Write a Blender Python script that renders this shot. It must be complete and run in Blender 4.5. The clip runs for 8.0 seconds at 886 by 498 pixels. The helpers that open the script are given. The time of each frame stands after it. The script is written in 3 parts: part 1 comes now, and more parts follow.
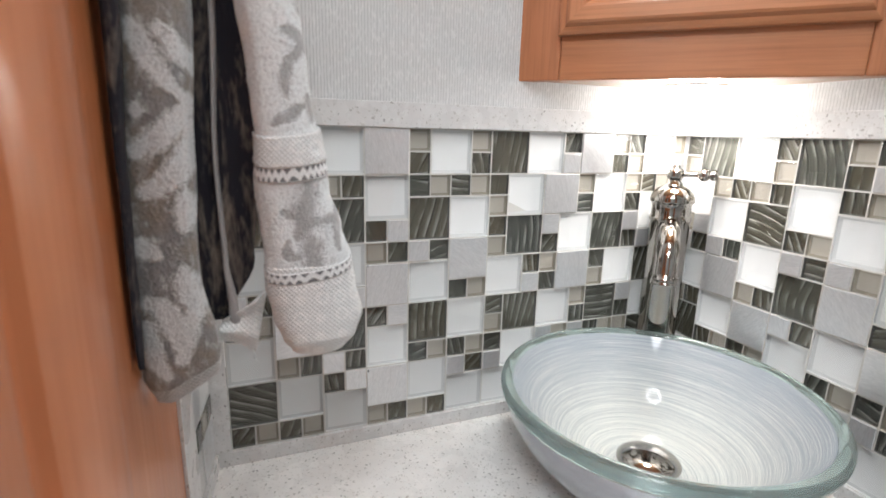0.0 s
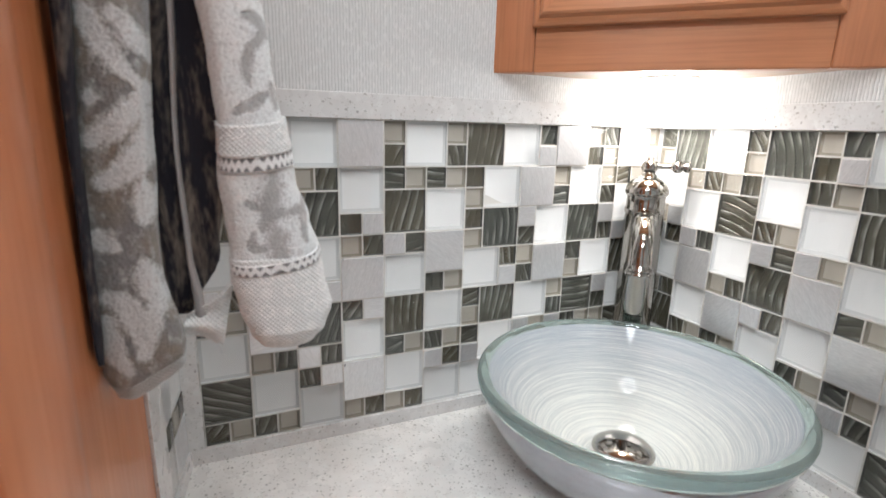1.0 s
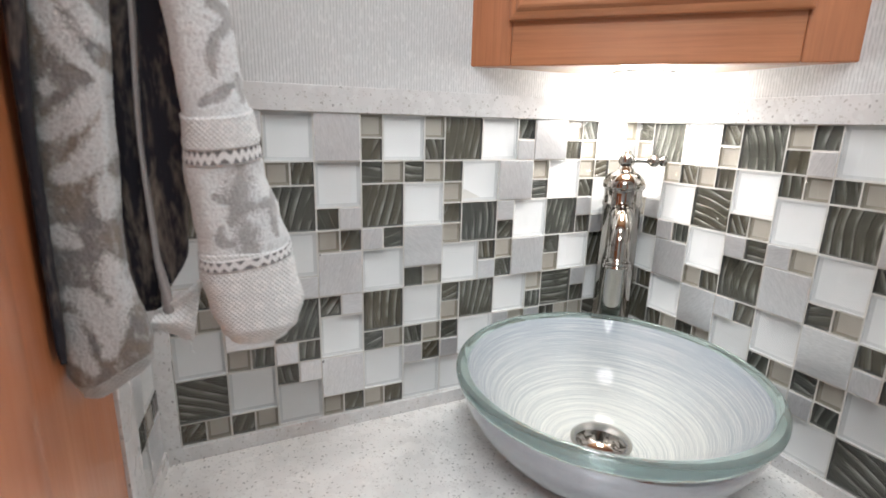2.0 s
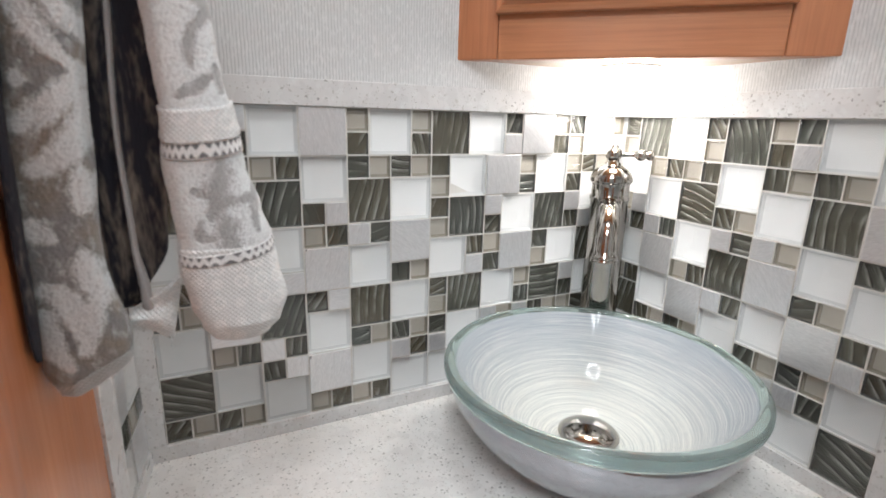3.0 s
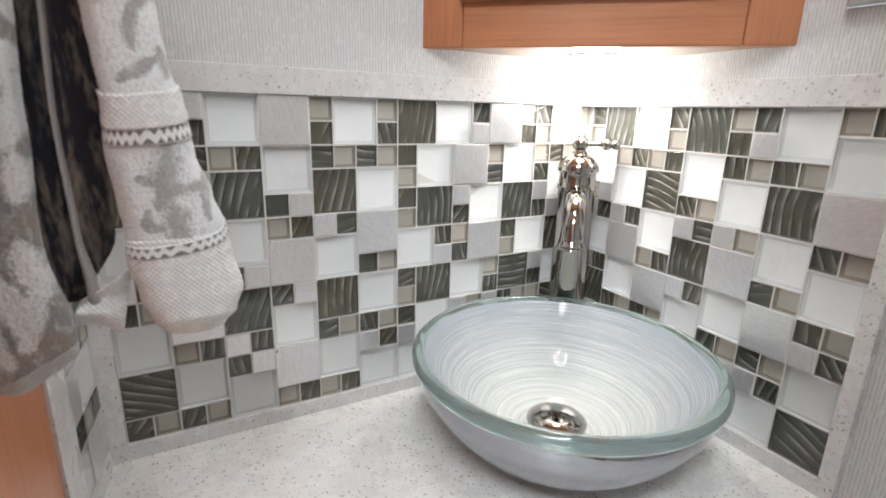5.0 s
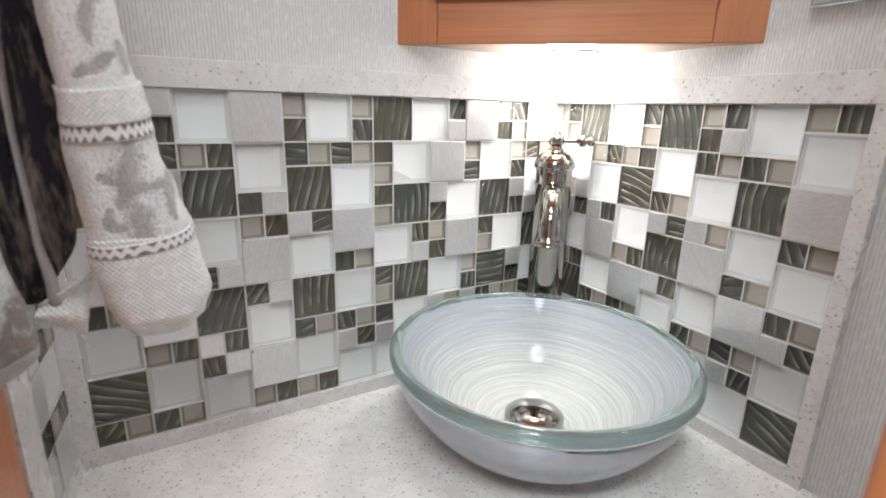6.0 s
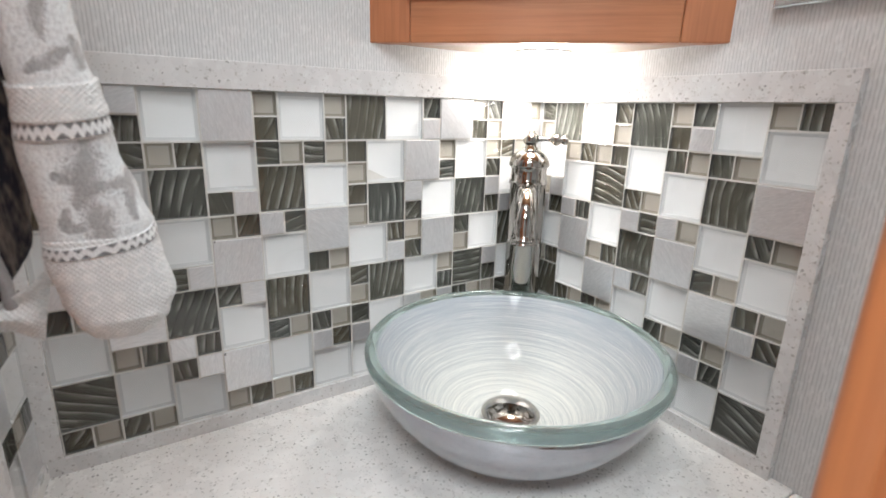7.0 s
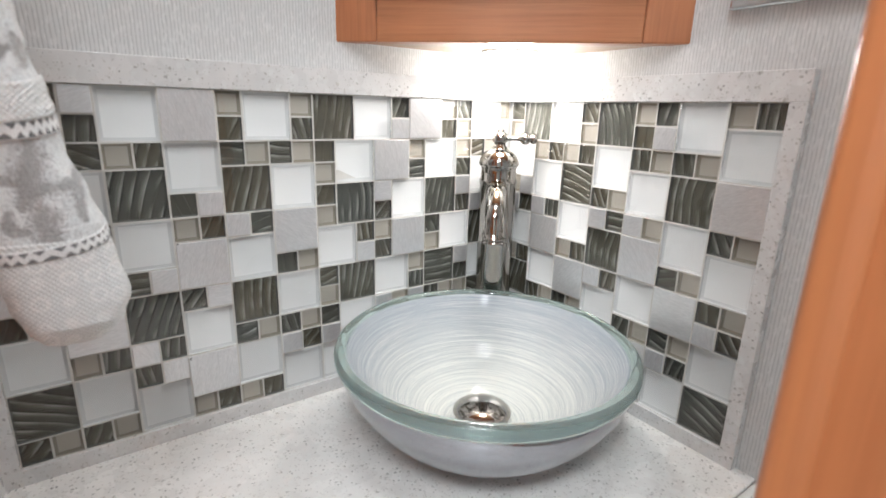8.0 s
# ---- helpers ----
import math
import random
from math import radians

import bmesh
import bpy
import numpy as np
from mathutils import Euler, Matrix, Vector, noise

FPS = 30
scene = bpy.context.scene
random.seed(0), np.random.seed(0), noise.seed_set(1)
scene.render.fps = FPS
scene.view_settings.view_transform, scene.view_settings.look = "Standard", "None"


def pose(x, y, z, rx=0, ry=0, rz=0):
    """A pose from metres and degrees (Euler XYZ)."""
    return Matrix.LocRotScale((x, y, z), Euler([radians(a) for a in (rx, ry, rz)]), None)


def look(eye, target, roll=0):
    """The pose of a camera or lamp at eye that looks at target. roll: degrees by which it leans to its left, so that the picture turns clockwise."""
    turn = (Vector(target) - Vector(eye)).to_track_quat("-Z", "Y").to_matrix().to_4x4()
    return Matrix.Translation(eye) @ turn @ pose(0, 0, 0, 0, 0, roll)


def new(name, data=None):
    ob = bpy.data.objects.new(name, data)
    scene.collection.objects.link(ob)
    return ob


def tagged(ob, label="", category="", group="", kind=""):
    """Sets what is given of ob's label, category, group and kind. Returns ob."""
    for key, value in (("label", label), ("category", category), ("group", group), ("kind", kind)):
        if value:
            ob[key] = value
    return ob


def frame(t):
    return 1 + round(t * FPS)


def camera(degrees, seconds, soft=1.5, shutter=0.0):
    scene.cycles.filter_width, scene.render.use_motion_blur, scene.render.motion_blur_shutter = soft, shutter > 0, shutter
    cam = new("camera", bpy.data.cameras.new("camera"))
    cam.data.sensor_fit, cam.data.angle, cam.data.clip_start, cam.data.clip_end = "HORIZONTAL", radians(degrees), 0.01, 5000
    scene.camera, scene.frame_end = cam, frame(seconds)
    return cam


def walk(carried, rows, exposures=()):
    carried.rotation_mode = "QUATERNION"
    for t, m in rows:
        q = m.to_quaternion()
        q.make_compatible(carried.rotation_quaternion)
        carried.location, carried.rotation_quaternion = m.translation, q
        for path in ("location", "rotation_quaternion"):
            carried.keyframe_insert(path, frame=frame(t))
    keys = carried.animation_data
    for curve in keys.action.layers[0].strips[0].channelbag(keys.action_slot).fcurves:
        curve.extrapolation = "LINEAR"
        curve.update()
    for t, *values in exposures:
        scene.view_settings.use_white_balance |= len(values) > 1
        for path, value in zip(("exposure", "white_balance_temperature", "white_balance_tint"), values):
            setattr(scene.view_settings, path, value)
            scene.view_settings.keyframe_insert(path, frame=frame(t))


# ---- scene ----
cam = camera(83.2, 8.0, soft=1.6)
PATH = [
    (0, (0.036, -0.539, 1.282), (0.742, 1.276, 0.826), 1.5),
    (0.5, (0.04, -0.54, 1.281), (0.777, 1.26, 0.814), 1.5),
    (1, (0.045, -0.541, 1.279), (0.81, 1.245, 0.806), 1.5),
    (1.5, (0.049, -0.542, 1.278), (0.846, 1.228, 0.798), 1.5),
    (3, (0.057, -0.543, 1.276), (0.907, 1.195, 0.772), 1.5),
    (3.5, (0.059, -0.543, 1.275), (0.928, 1.184, 0.764), 1.5),
    (4, (0.062, -0.544, 1.274), (0.951, 1.171, 0.756), 1.5),
    (4.5, (0.065, -0.545, 1.273), (0.971, 1.159, 0.75), 1.5),
    (6, (0.074, -0.548, 1.272), (1.064, 1.105, 0.735), 1.5),
    (6.5, (0.078, -0.55, 1.272), (1.096, 1.085, 0.735), 1.5),
    (7, (0.081, -0.552, 1.271), (1.132, 1.063, 0.735), 1.5),
    (7.5, (0.085, -0.554, 1.272), (1.168, 1.039, 0.735), 1.5),
    (8, (0.089, -0.557, 1.271), (1.213, 1.008, 0.736), 1.5),
]
cam.data.dof.use_dof, cam.data.dof.focus_distance, cam.data.dof.aperture_fstop = True, 0.72, 8.5
walk(cam, [(t, look(eye, target, roll)) for t, eye, target, roll in PATH])
# ---- world and lights ----
world = bpy.data.worlds.new("world")
scene.world = world
world.use_nodes = True
world.node_tree.nodes["Background"].inputs[0].default_value = (0.9, 0.92, 1.0, 1)
world.node_tree.nodes["Background"].inputs[1].default_value = 0.3

U = 0.0254                      # one mosaic unit with its joint
ZT = 0.93                       # foot of the mosaic
TOP = ZT + 14 * U               # head of the mosaic
COUNTER = 0.912
XR = 0.603                      # face of the mosaic on the short wall
BACK = 0.009                    # wallpaper lies this far behind the mosaic's face
CEIL = 2.02
P = 0.002                       # the edging stands this far proud of the tiles
PUCK = (0.543, -0.058)
CAB_Z = 1.343


def area_lamp(name, place, size_x, size_y, watts, colour, aim, shape="RECTANGLE"):
    lamp = bpy.data.lights.new(name, "AREA")
    lamp.shape, lamp.size, lamp.size_y, lamp.energy, lamp.color = shape, size_x, size_y, watts, colour
    ob = new(name, lamp)
    ob.matrix_world = look(place, aim)
    return ob


bulb = bpy.data.lights.new("puck_lamp", "POINT")
bulb.energy, bulb.shadow_soft_size, bulb.color = 0.22, 0.022, (1.0, 0.98, 0.955)
new("puck_lamp", bulb).location = (PUCK[0], PUCK[1], CAB_Z - 0.046)
MAIN_LIGHT, ROUND_LIGHT = (-0.24, -0.86), (0.20, -0.44)
area_lamp("ceiling_lamp", (*MAIN_LIGHT, CEIL - 0.035), 0.44, 0.22, 12.4, (0.885, 0.955, 1.0), (*MAIN_LIGHT, 0))

# ---- materials ----


class Nodes:
    """A small builder for node materials."""

    def __init__(self, name):
        self.mat = bpy.data.materials.new(name)
        self.mat.use_nodes = True
        self.tree = self.mat.node_tree
        self.bsdf = self.tree.nodes["Principled BSDF"]

    def add(self, kind, links=None, **props):
        n = self.tree.nodes.new(kind)
        for k, v in props.items():
            if k == "operation":
                n.operation = v
            elif k == "blend":
                n.blend_type = v
            elif k == "feature":
                n.feature = v
            elif k == "wave":
                n.wave_type = v
            elif k == "dims":
                n.noise_dimensions = v
            elif k == "direction":
                n.bands_direction = v
        for k, v in (links or {}).items():
            self.put(n.inputs[k], v)
        return n

    def put(self, socket, v):
        if isinstance(v, bpy.types.NodeSocket):
            self.tree.links.new(v, socket)
        elif isinstance(v, tuple) and len(v) == 3 and socket.type == "RGBA":
            socket.default_value = (*v, 1)
        else:
            socket.default_value = v

    def coords(self, scale=(1, 1, 1), rot=(0, 0, 0), shift=None):
        c = self.add("ShaderNodeTexCoord").outputs["Object"]
        m = self.add("ShaderNodeMapping", {"Vector": c, "Scale": scale, "Rotation": rot})
        if shift is not None:
            self.put(m.inputs["Location"], shift)
        return m.outputs[0]

    def rand(self):
        return self.add("ShaderNodeObjectInfo").outputs["Random"]

    def maths(self, op, a, b=0.0, c=0.0):
        return self.add("ShaderNodeMath", {0: a, 1: b, 2: c}, operation=op).outputs[0]

    def noise(self, vec, scale, detail=3.0, rough=0.55, distort=0.0):
        return self.add("ShaderNodeTexNoise", {"Vector": vec, "Scale": scale, "Detail": detail, "Roughness": rough, "Distortion": distort}).outputs[0]

    def ramp(self, fac, *stops):
        n = self.add("ShaderNodeValToRGB", {0: fac})
        e = n.color_ramp.elements
        while len(e) < len(stops):
            e.new(0.5)
        for el, (p, col) in zip(e, stops):
            el.position = p
            el.color = (*col, 1) if isinstance(col, tuple) else (col, col, col, 1)
        return n.outputs[0]

    def mix(self, fac, a, b, blend="MIX"):
        n = self.add("ShaderNodeMix", blend=blend)
        n.data_type = "RGBA"
        self.put(n.inputs[0], fac), self.put(n.inputs[6], a), self.put(n.inputs[7], b)
        return n.outputs[2]

    def bump(self, height, strength, dist=0.001):
        self.put(self.bsdf.inputs["Normal"], self.add("ShaderNodeBump", {"Height": height, "Strength": strength, "Distance": dist}).outputs[0])

    def set(self, **kw):
        names = {"color": "Base Color", "rough": "Roughness", "metal": "Metallic", "ior": "IOR", "trans": "Transmission Weight",
                 "coat": "Coat Weight", "coat_rough": "Coat Roughness", "sheen": "Sheen Weight", "spec": "Specular IOR Level",
                 "aniso": "Anisotropic", "sss": "Subsurface Weight", "sss_scale": "Subsurface Scale"}
        for k, v in kw.items():
            self.put(self.bsdf.inputs[names[k]], v)
        return self


def quartz(name, light, speck_gain):
    n = Nodes(name)
    c = n.coords()
    warp = n.add("ShaderNodeMixRGB", {0: 0.006, 1: c, 2: n.add("ShaderNodeTexNoise", {"Vector": c, "Scale": 160.0}).outputs[1]}).outputs[0]
    cloud = n.ramp(n.noise(c, 45.0, 4), (0.35, tuple(v * 0.93 for v in light)), (0.65, light))
    v1 = n.add("ShaderNodeTexVoronoi", {"Vector": warp, "Scale": 250.0, "Randomness": 1.0})
    pick1 = n.maths("GREATER_THAN", n.add("ShaderNodeSeparateColor", {0: v1.outputs["Color"]}).outputs[0], 0.80 - speck_gain)
    dot1 = n.maths("MULTIPLY", n.maths("LESS_THAN", v1.outputs["Distance"], 0.34), pick1)
    v2 = n.add("ShaderNodeTexVoronoi", {"Vector": warp, "Scale": 420.0, "Randomness": 1.0})
    pick2 = n.maths("GREATER_THAN", n.add("ShaderNodeSeparateColor", {0: v2.outputs["Color"]}).outputs[1], 0.76)
    dot2 = n.maths("MULTIPLY", n.maths("LESS_THAN", v2.outputs["Distance"], 0.4), pick2)
    tone = n.ramp(n.add("ShaderNodeSeparateColor", {0: v1.outputs["Color"]}).outputs[2], (0.0, (0.16, 0.16, 0.16)), (0.5, (0.36, 0.345, 0.32)), (1.0, (0.52, 0.5, 0.47)))
    col = n.mix(n.maths("MULTIPLY", dot2, 0.45), cloud, (0.42, 0.4, 0.38))
    col = n.mix(n.maths("MULTIPLY", dot1, 0.66), col, tone)
    v3 = n.add("ShaderNodeTexVoronoi", {"Vector": warp, "Scale": 130.0, "Randomness": 1.0})
    pick3 = n.maths("GREATER_THAN", n.add("ShaderNodeSeparateColor", {0: v3.outputs["Color"]}).outputs[0], 0.8)
    chip = n.maths("MULTIPLY", n.maths("LESS_THAN", v3.outputs["Distance"], 0.45), pick3)
    col = n.mix(n.maths("MULTIPLY", chip, 0.18), col, (0.82, 0.86, 0.85))
    n.set(color=col, rough=n.ramp(n.noise(c, 30.0), (0.3, 0.22), (0.7, 0.34)))
    n.bump(n.noise(c, 90.0, 2), 0.05, 0.0004)
    return n.mat


QUARTZ = quartz("white_speckled_quartz", (0.80, 0.79, 0.77), 0.0)
TRIM_QUARTZ = quartz("grey_white_speckled_quartz", (0.68, 0.675, 0.67), -0.03)


def wallpaper():
    n = Nodes("ribbed_vinyl_wallpaper")
    c = n.coords()
    sx = n.add("ShaderNodeSeparateXYZ", {0: c})
    along = n.maths("ADD", sx.outputs[0], sx.outputs[1])
    cut = n.add("ShaderNodeCombineXYZ", {0: n.maths("MULTIPLY", along, 0.9), 1: 0.0, 2: n.maths("MULTIPLY", sx.outputs[2], 0.35)}).outputs[0]
    wob = n.noise(cut, 180.0, 2)
    phase = n.maths("ADD", n.maths("MULTIPLY", along, 2 * math.pi / 0.0033), n.maths("MULTIPLY", wob, 4.2))
    rib = n.maths("SUBTRACT", 1.0, n.maths("POWER", n.maths("MULTIPLY_ADD", n.maths("SINE", phase), 0.5, 0.5), 3.0))
    ink = n.noise(n.coords((1, 1, 0.45)), 330.0, 2)
    fleck = n.ramp(n.noise(n.coords((1.6, 1.6, 0.5)), 260.0, 2), (0.52, 0.0), (0.66, 1.0))
    base = n.mix(n.maths("MULTIPLY", rib, 0.75), (0.47, 0.475, 0.475), (0.69, 0.70, 0.70))
    base = n.mix(n.maths("MULTIPLY", ink, 0.45), base, (0.57, 0.57, 0.565))
    base = n.mix(n.maths("MULTIPLY", fleck, 0.5), base, (0.76, 0.76, 0.755))
    n.set(color=base, rough=0.55)
    n.bump(n.maths("ADD", n.maths("MULTIPLY", rib, 0.8), n.maths("MULTIPLY", ink, 0.9)), 0.30, 0.0007)
    return n.mat


WALLPAPER = wallpaper()


def wood(name, axis, light, dark, pores=1.0):
    n = Nodes(name)
    stretch = [11.0, 11.0, 11.0]
    stretch[axis] = 0.9
    c = n.coords(tuple(stretch), shift=(3.1, 1.7, 0.4))
    band = n.noise(c, 1.6, 5, 0.55, 0.9)
    fibre = [160.0, 160.0, 160.0]
    fibre[axis] = 5.0
    f = n.noise(n.coords(tuple(fibre)), 2.0, 3, 0.6)
    blotch = n.noise(n.coords((1, 1, 1)), 9.0, 3)
    col = n.ramp(band, (0.25, dark), (0.5, tuple((a + b) / 2 for a, b in zip(light, dark))), (0.75, light))
    col = n.mix(n.ramp(f, (0.42, 0.0), (0.75, 0.45 * pores)), col, tuple(v * 0.62 for v in dark))
    col = n.mix(n.ramp(blotch, (0.4, 0.0), (0.75, 0.3)), col, tuple(min(1, v * 1.12) for v in light))
    n.set(color=col, rough=n.ramp(f, (0.3, 0.38), (0.7, 0.5)), coat=0.45, coat_rough=0.16)
    n.bump(f, 0.06, 0.0004)
    return n.mat


CHERRY_UP = wood("stained_cherry_upright_grain", 2, (0.56, 0.235, 0.108), (0.35, 0.118, 0.048))
POST_CHERRY = wood("worn_cherry_post", 2, (0.60, 0.225, 0.088), (0.43, 0.135, 0.047), 0.4)
CHERRY_SIDE = wood("stained_cherry_level_grain", 0, (0.57, 0.245, 0.112), (0.38, 0.135, 0.055))
BIRCH = wood("pale_cabinet_underside", 0, (0.50, 0.31, 0.19), (0.42, 0.24, 0.135))


def plain(name, colour, rough=0.5, metal=0.0, grain=60.0, vary=0.08, bump=0.05):
    n = Nodes(name)
    c = n.coords()
    g = n.noise(c, grain, 4)
    col = n.mix(g, tuple(v * (1 - vary) for v in colour), tuple(min(1, v * (1 + vary)) for v in colour))
    n.set(color=col, rough=rough, metal=metal)
    n.bump(n.noise(c, grain * 4, 2), bump, 0.0004)
    return n.mat


GROUT = plain("pale_warm_grout", (0.60, 0.58, 0.545), 0.85, 0, 300.0, 0.1, 0.3)
CEILING_WHITE = plain("white_ceiling_vinyl", (0.78, 0.78, 0.76), 0.6)
FLOOR_MAT = plain("beige_vinyl_floor", (0.42, 0.36, 0.29), 0.45)
NICKEL = plain("polished_nickel", (0.39, 0.37, 0.345), 0.06, 1.0, 20.0, 0.03, 0.01)
SILVER = plain("brushed_silver_moulding", (0.72, 0.73, 0.74), 0.25, 1.0, 200.0, 0.06, 0.05)
DRAIN_SHADE = plain("painted_drain_shade", (0.03, 0.03, 0.03), 0.4)
MIRROR = plain("mirror_silvering", (0.9, 0.9, 0.9), 0.01, 1.0, 5.0, 0.0, 0.0)


def glass_front():
    n = Nodes("clear_tile_glass")
    n.set(color=(0.985, 0.985, 0.98), rough=0.0, trans=1.0, ior=1.48)
    r = n.rand()
    n.bump(n.noise(n.add("ShaderNodeVectorMath", {0: n.coords(), 1: n.add("ShaderNodeCombineXYZ", {0: r, 1: r, 2: r}).outputs[0]}, operation="ADD").outputs[0], 45.0, 1), 0.06, 0.001)
    return n.mat


GLASS = glass_front()


def tile_paint(name, a, b, scale=40.0, rough=0.5, metal=0.0):
    n = Nodes(name)
    col = n.mix(n.noise(n.coords(), scale, 3), a, b)
    tone = n.maths("MULTIPLY_ADD", n.rand(), 0.14, 0.93)
    col = n.mix(1.0, col, n.add("ShaderNodeCombineColor", {0: tone, 1: tone, 2: tone}).outputs[0], "MULTIPLY")
    n.set(color=col, rough=rough, metal=metal)
    return n.mat


# white and taupe flanks repeat the back paint darker, as painted edge shade
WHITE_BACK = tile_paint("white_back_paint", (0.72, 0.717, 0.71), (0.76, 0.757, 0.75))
WHITE_EDGE_SHADE = tile_paint("white_tile_edge_shade", (0.55, 0.55, 0.545), (0.60, 0.60, 0.595))
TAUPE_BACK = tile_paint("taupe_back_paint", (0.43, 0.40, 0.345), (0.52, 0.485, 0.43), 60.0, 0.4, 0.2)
TAUPE_EDGE_SHADE = tile_paint("taupe_tile_edge_shade", (0.24, 0.215, 0.17), (0.32, 0.29, 0.24))
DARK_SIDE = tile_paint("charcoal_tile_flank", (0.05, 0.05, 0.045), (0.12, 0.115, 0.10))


def streaked():
    """Charcoal and olive foil, pressed in bold curved folds that differ from tile to tile; their highlights and dark
    creases are painted into the colour.
    """
    n = Nodes("charcoal_foil_painted_folds")
    r = n.rand()
    level = n.maths("GREATER_THAN", n.maths("FRACT", n.maths("MULTIPLY", r, 7.31)), 0.78)
    lean = n.maths("MULTIPLY_ADD", n.maths("FRACT", n.maths("MULTIPLY", r, 13.7)), 1.1, -0.55)
    turn = n.add("ShaderNodeCombineXYZ", {1: n.maths("MULTIPLY_ADD", level, 1.5708, lean)}).outputs[0]
    vec = n.add("ShaderNodeMapping", {"Vector": n.add("ShaderNodeTexCoord").outputs["Object"], "Rotation": turn}).outputs[0]
    seed = n.add("ShaderNodeCombineXYZ", {0: n.maths("MULTIPLY", r, 5.0), 1: n.maths("MULTIPLY", r, 3.0), 2: n.maths("MULTIPLY", r, 7.0)}).outputs[0]
    drift = n.add("ShaderNodeVectorMath", {0: vec, 1: seed}, operation="ADD").outputs[0]
    p = n.add("ShaderNodeSeparateXYZ", {0: vec})
    curve = n.maths("MULTIPLY", n.maths("POWER", n.maths("ADD", p.outputs[2], 0.04), 2.0), n.maths("MULTIPLY_ADD", n.maths("FRACT", n.maths("MULTIPLY", r, 29.3)), 5.0, -2.5))
    wobble = n.maths("MULTIPLY", n.noise(drift, 15.0, 0), 0.016)
    run = n.maths("ADD", n.maths("ADD", p.outputs[0], curve), wobble)
    phase = n.maths("MULTIPLY_ADD", run, 2 * math.pi / 0.0100, n.maths("MULTIPLY", r, 40.0))
    saw = n.maths("FRACT", n.maths("DIVIDE", phase, 2 * math.pi))
    silk = n.add("ShaderNodeVectorMath", {0: n.add("ShaderNodeCombineXYZ", {0: run, 1: r, 2: p.outputs[2]}).outputs[0], 1: (1.0, 1.0, 0.05)}, operation="MULTIPLY").outputs[0]
    fine = n.noise(silk, 700.0, 2, 0.6)
    strength = n.ramp(n.noise(drift, 38.0, 1), (0.35, 0.05), (0.66, 1.0))
    fold = n.ramp(saw, (0.0, 0.30), (0.30, 0.42), (0.55, 0.62), (0.74, 1.0), (0.86, 0.35), (0.92, 0.0), (1.0, 0.28))
    light = n.maths("MULTIPLY_ADD", n.maths("SUBTRACT", fine, 0.5), 0.35, n.maths("MULTIPLY_ADD", n.maths("SUBTRACT", fold, 0.35), strength, 0.35))
    hue = n.mix(r, (0.130, 0.112, 0.076), (0.100, 0.106, 0.094))
    dark = n.mix(r, (0.022, 0.019, 0.013), (0.014, 0.016, 0.016))
    col = n.mix(n.ramp(light, (0.0, 0.0), (0.4, 1.0)), dark, hue)
    # pale highlight along each fold, painted over the foil's hue
    col = n.mix(n.ramp(light, (0.42, 0.0), (0.95, 0.85)), col, (0.48, 0.48, 0.44))
    n.set(color=col, rough=0.3, metal=0.35)
    n.bump(fold, 0.55, 0.0012)
    return n.mat


DARK_BACK = streaked()


def brushed():
    """Aluminium, brushed in loose arcs whose direction differs from tile to tile."""
    n = Nodes("brushed_aluminium")
    r = n.rand()
    vec = n.add("ShaderNodeMapping", {"Vector": n.add("ShaderNodeTexCoord").outputs["Object"],
                                      "Rotation": n.add("ShaderNodeCombineXYZ", {1: n.maths("MULTIPLY", r, 3.1)}).outputs[0],
                                      "Location": n.add("ShaderNodeCombineXYZ", {0: n.maths("MULTIPLY", r, 0.06), 2: -0.03}).outputs[0]}).outputs[0]
    ring = n.add("ShaderNodeTexNoise", {"Vector": n.add("ShaderNodeVectorMath", {0: vec, 1: (7.0, 1.0, 1.6)}, operation="MULTIPLY").outputs[0], "Scale": 60.0, "Detail": 3.0, "Distortion": 1.6}).outputs[0]
    blot = n.noise(vec, 55.0, 2)
    col = n.mix(n.ramp(ring, (0.3, 0.0), (0.7, 1.0)), (0.635, 0.64, 0.65), (0.755, 0.76, 0.77))
    n.set(color=col, rough=n.maths("MULTIPLY_ADD", blot, 0.3, 0.2), metal=0.6)
    n.bump(n.maths("ADD", ring, n.maths("MULTIPLY", blot, 1.4)), 0.12, 0.0006)
    return n.mat


BRUSHED = brushed()


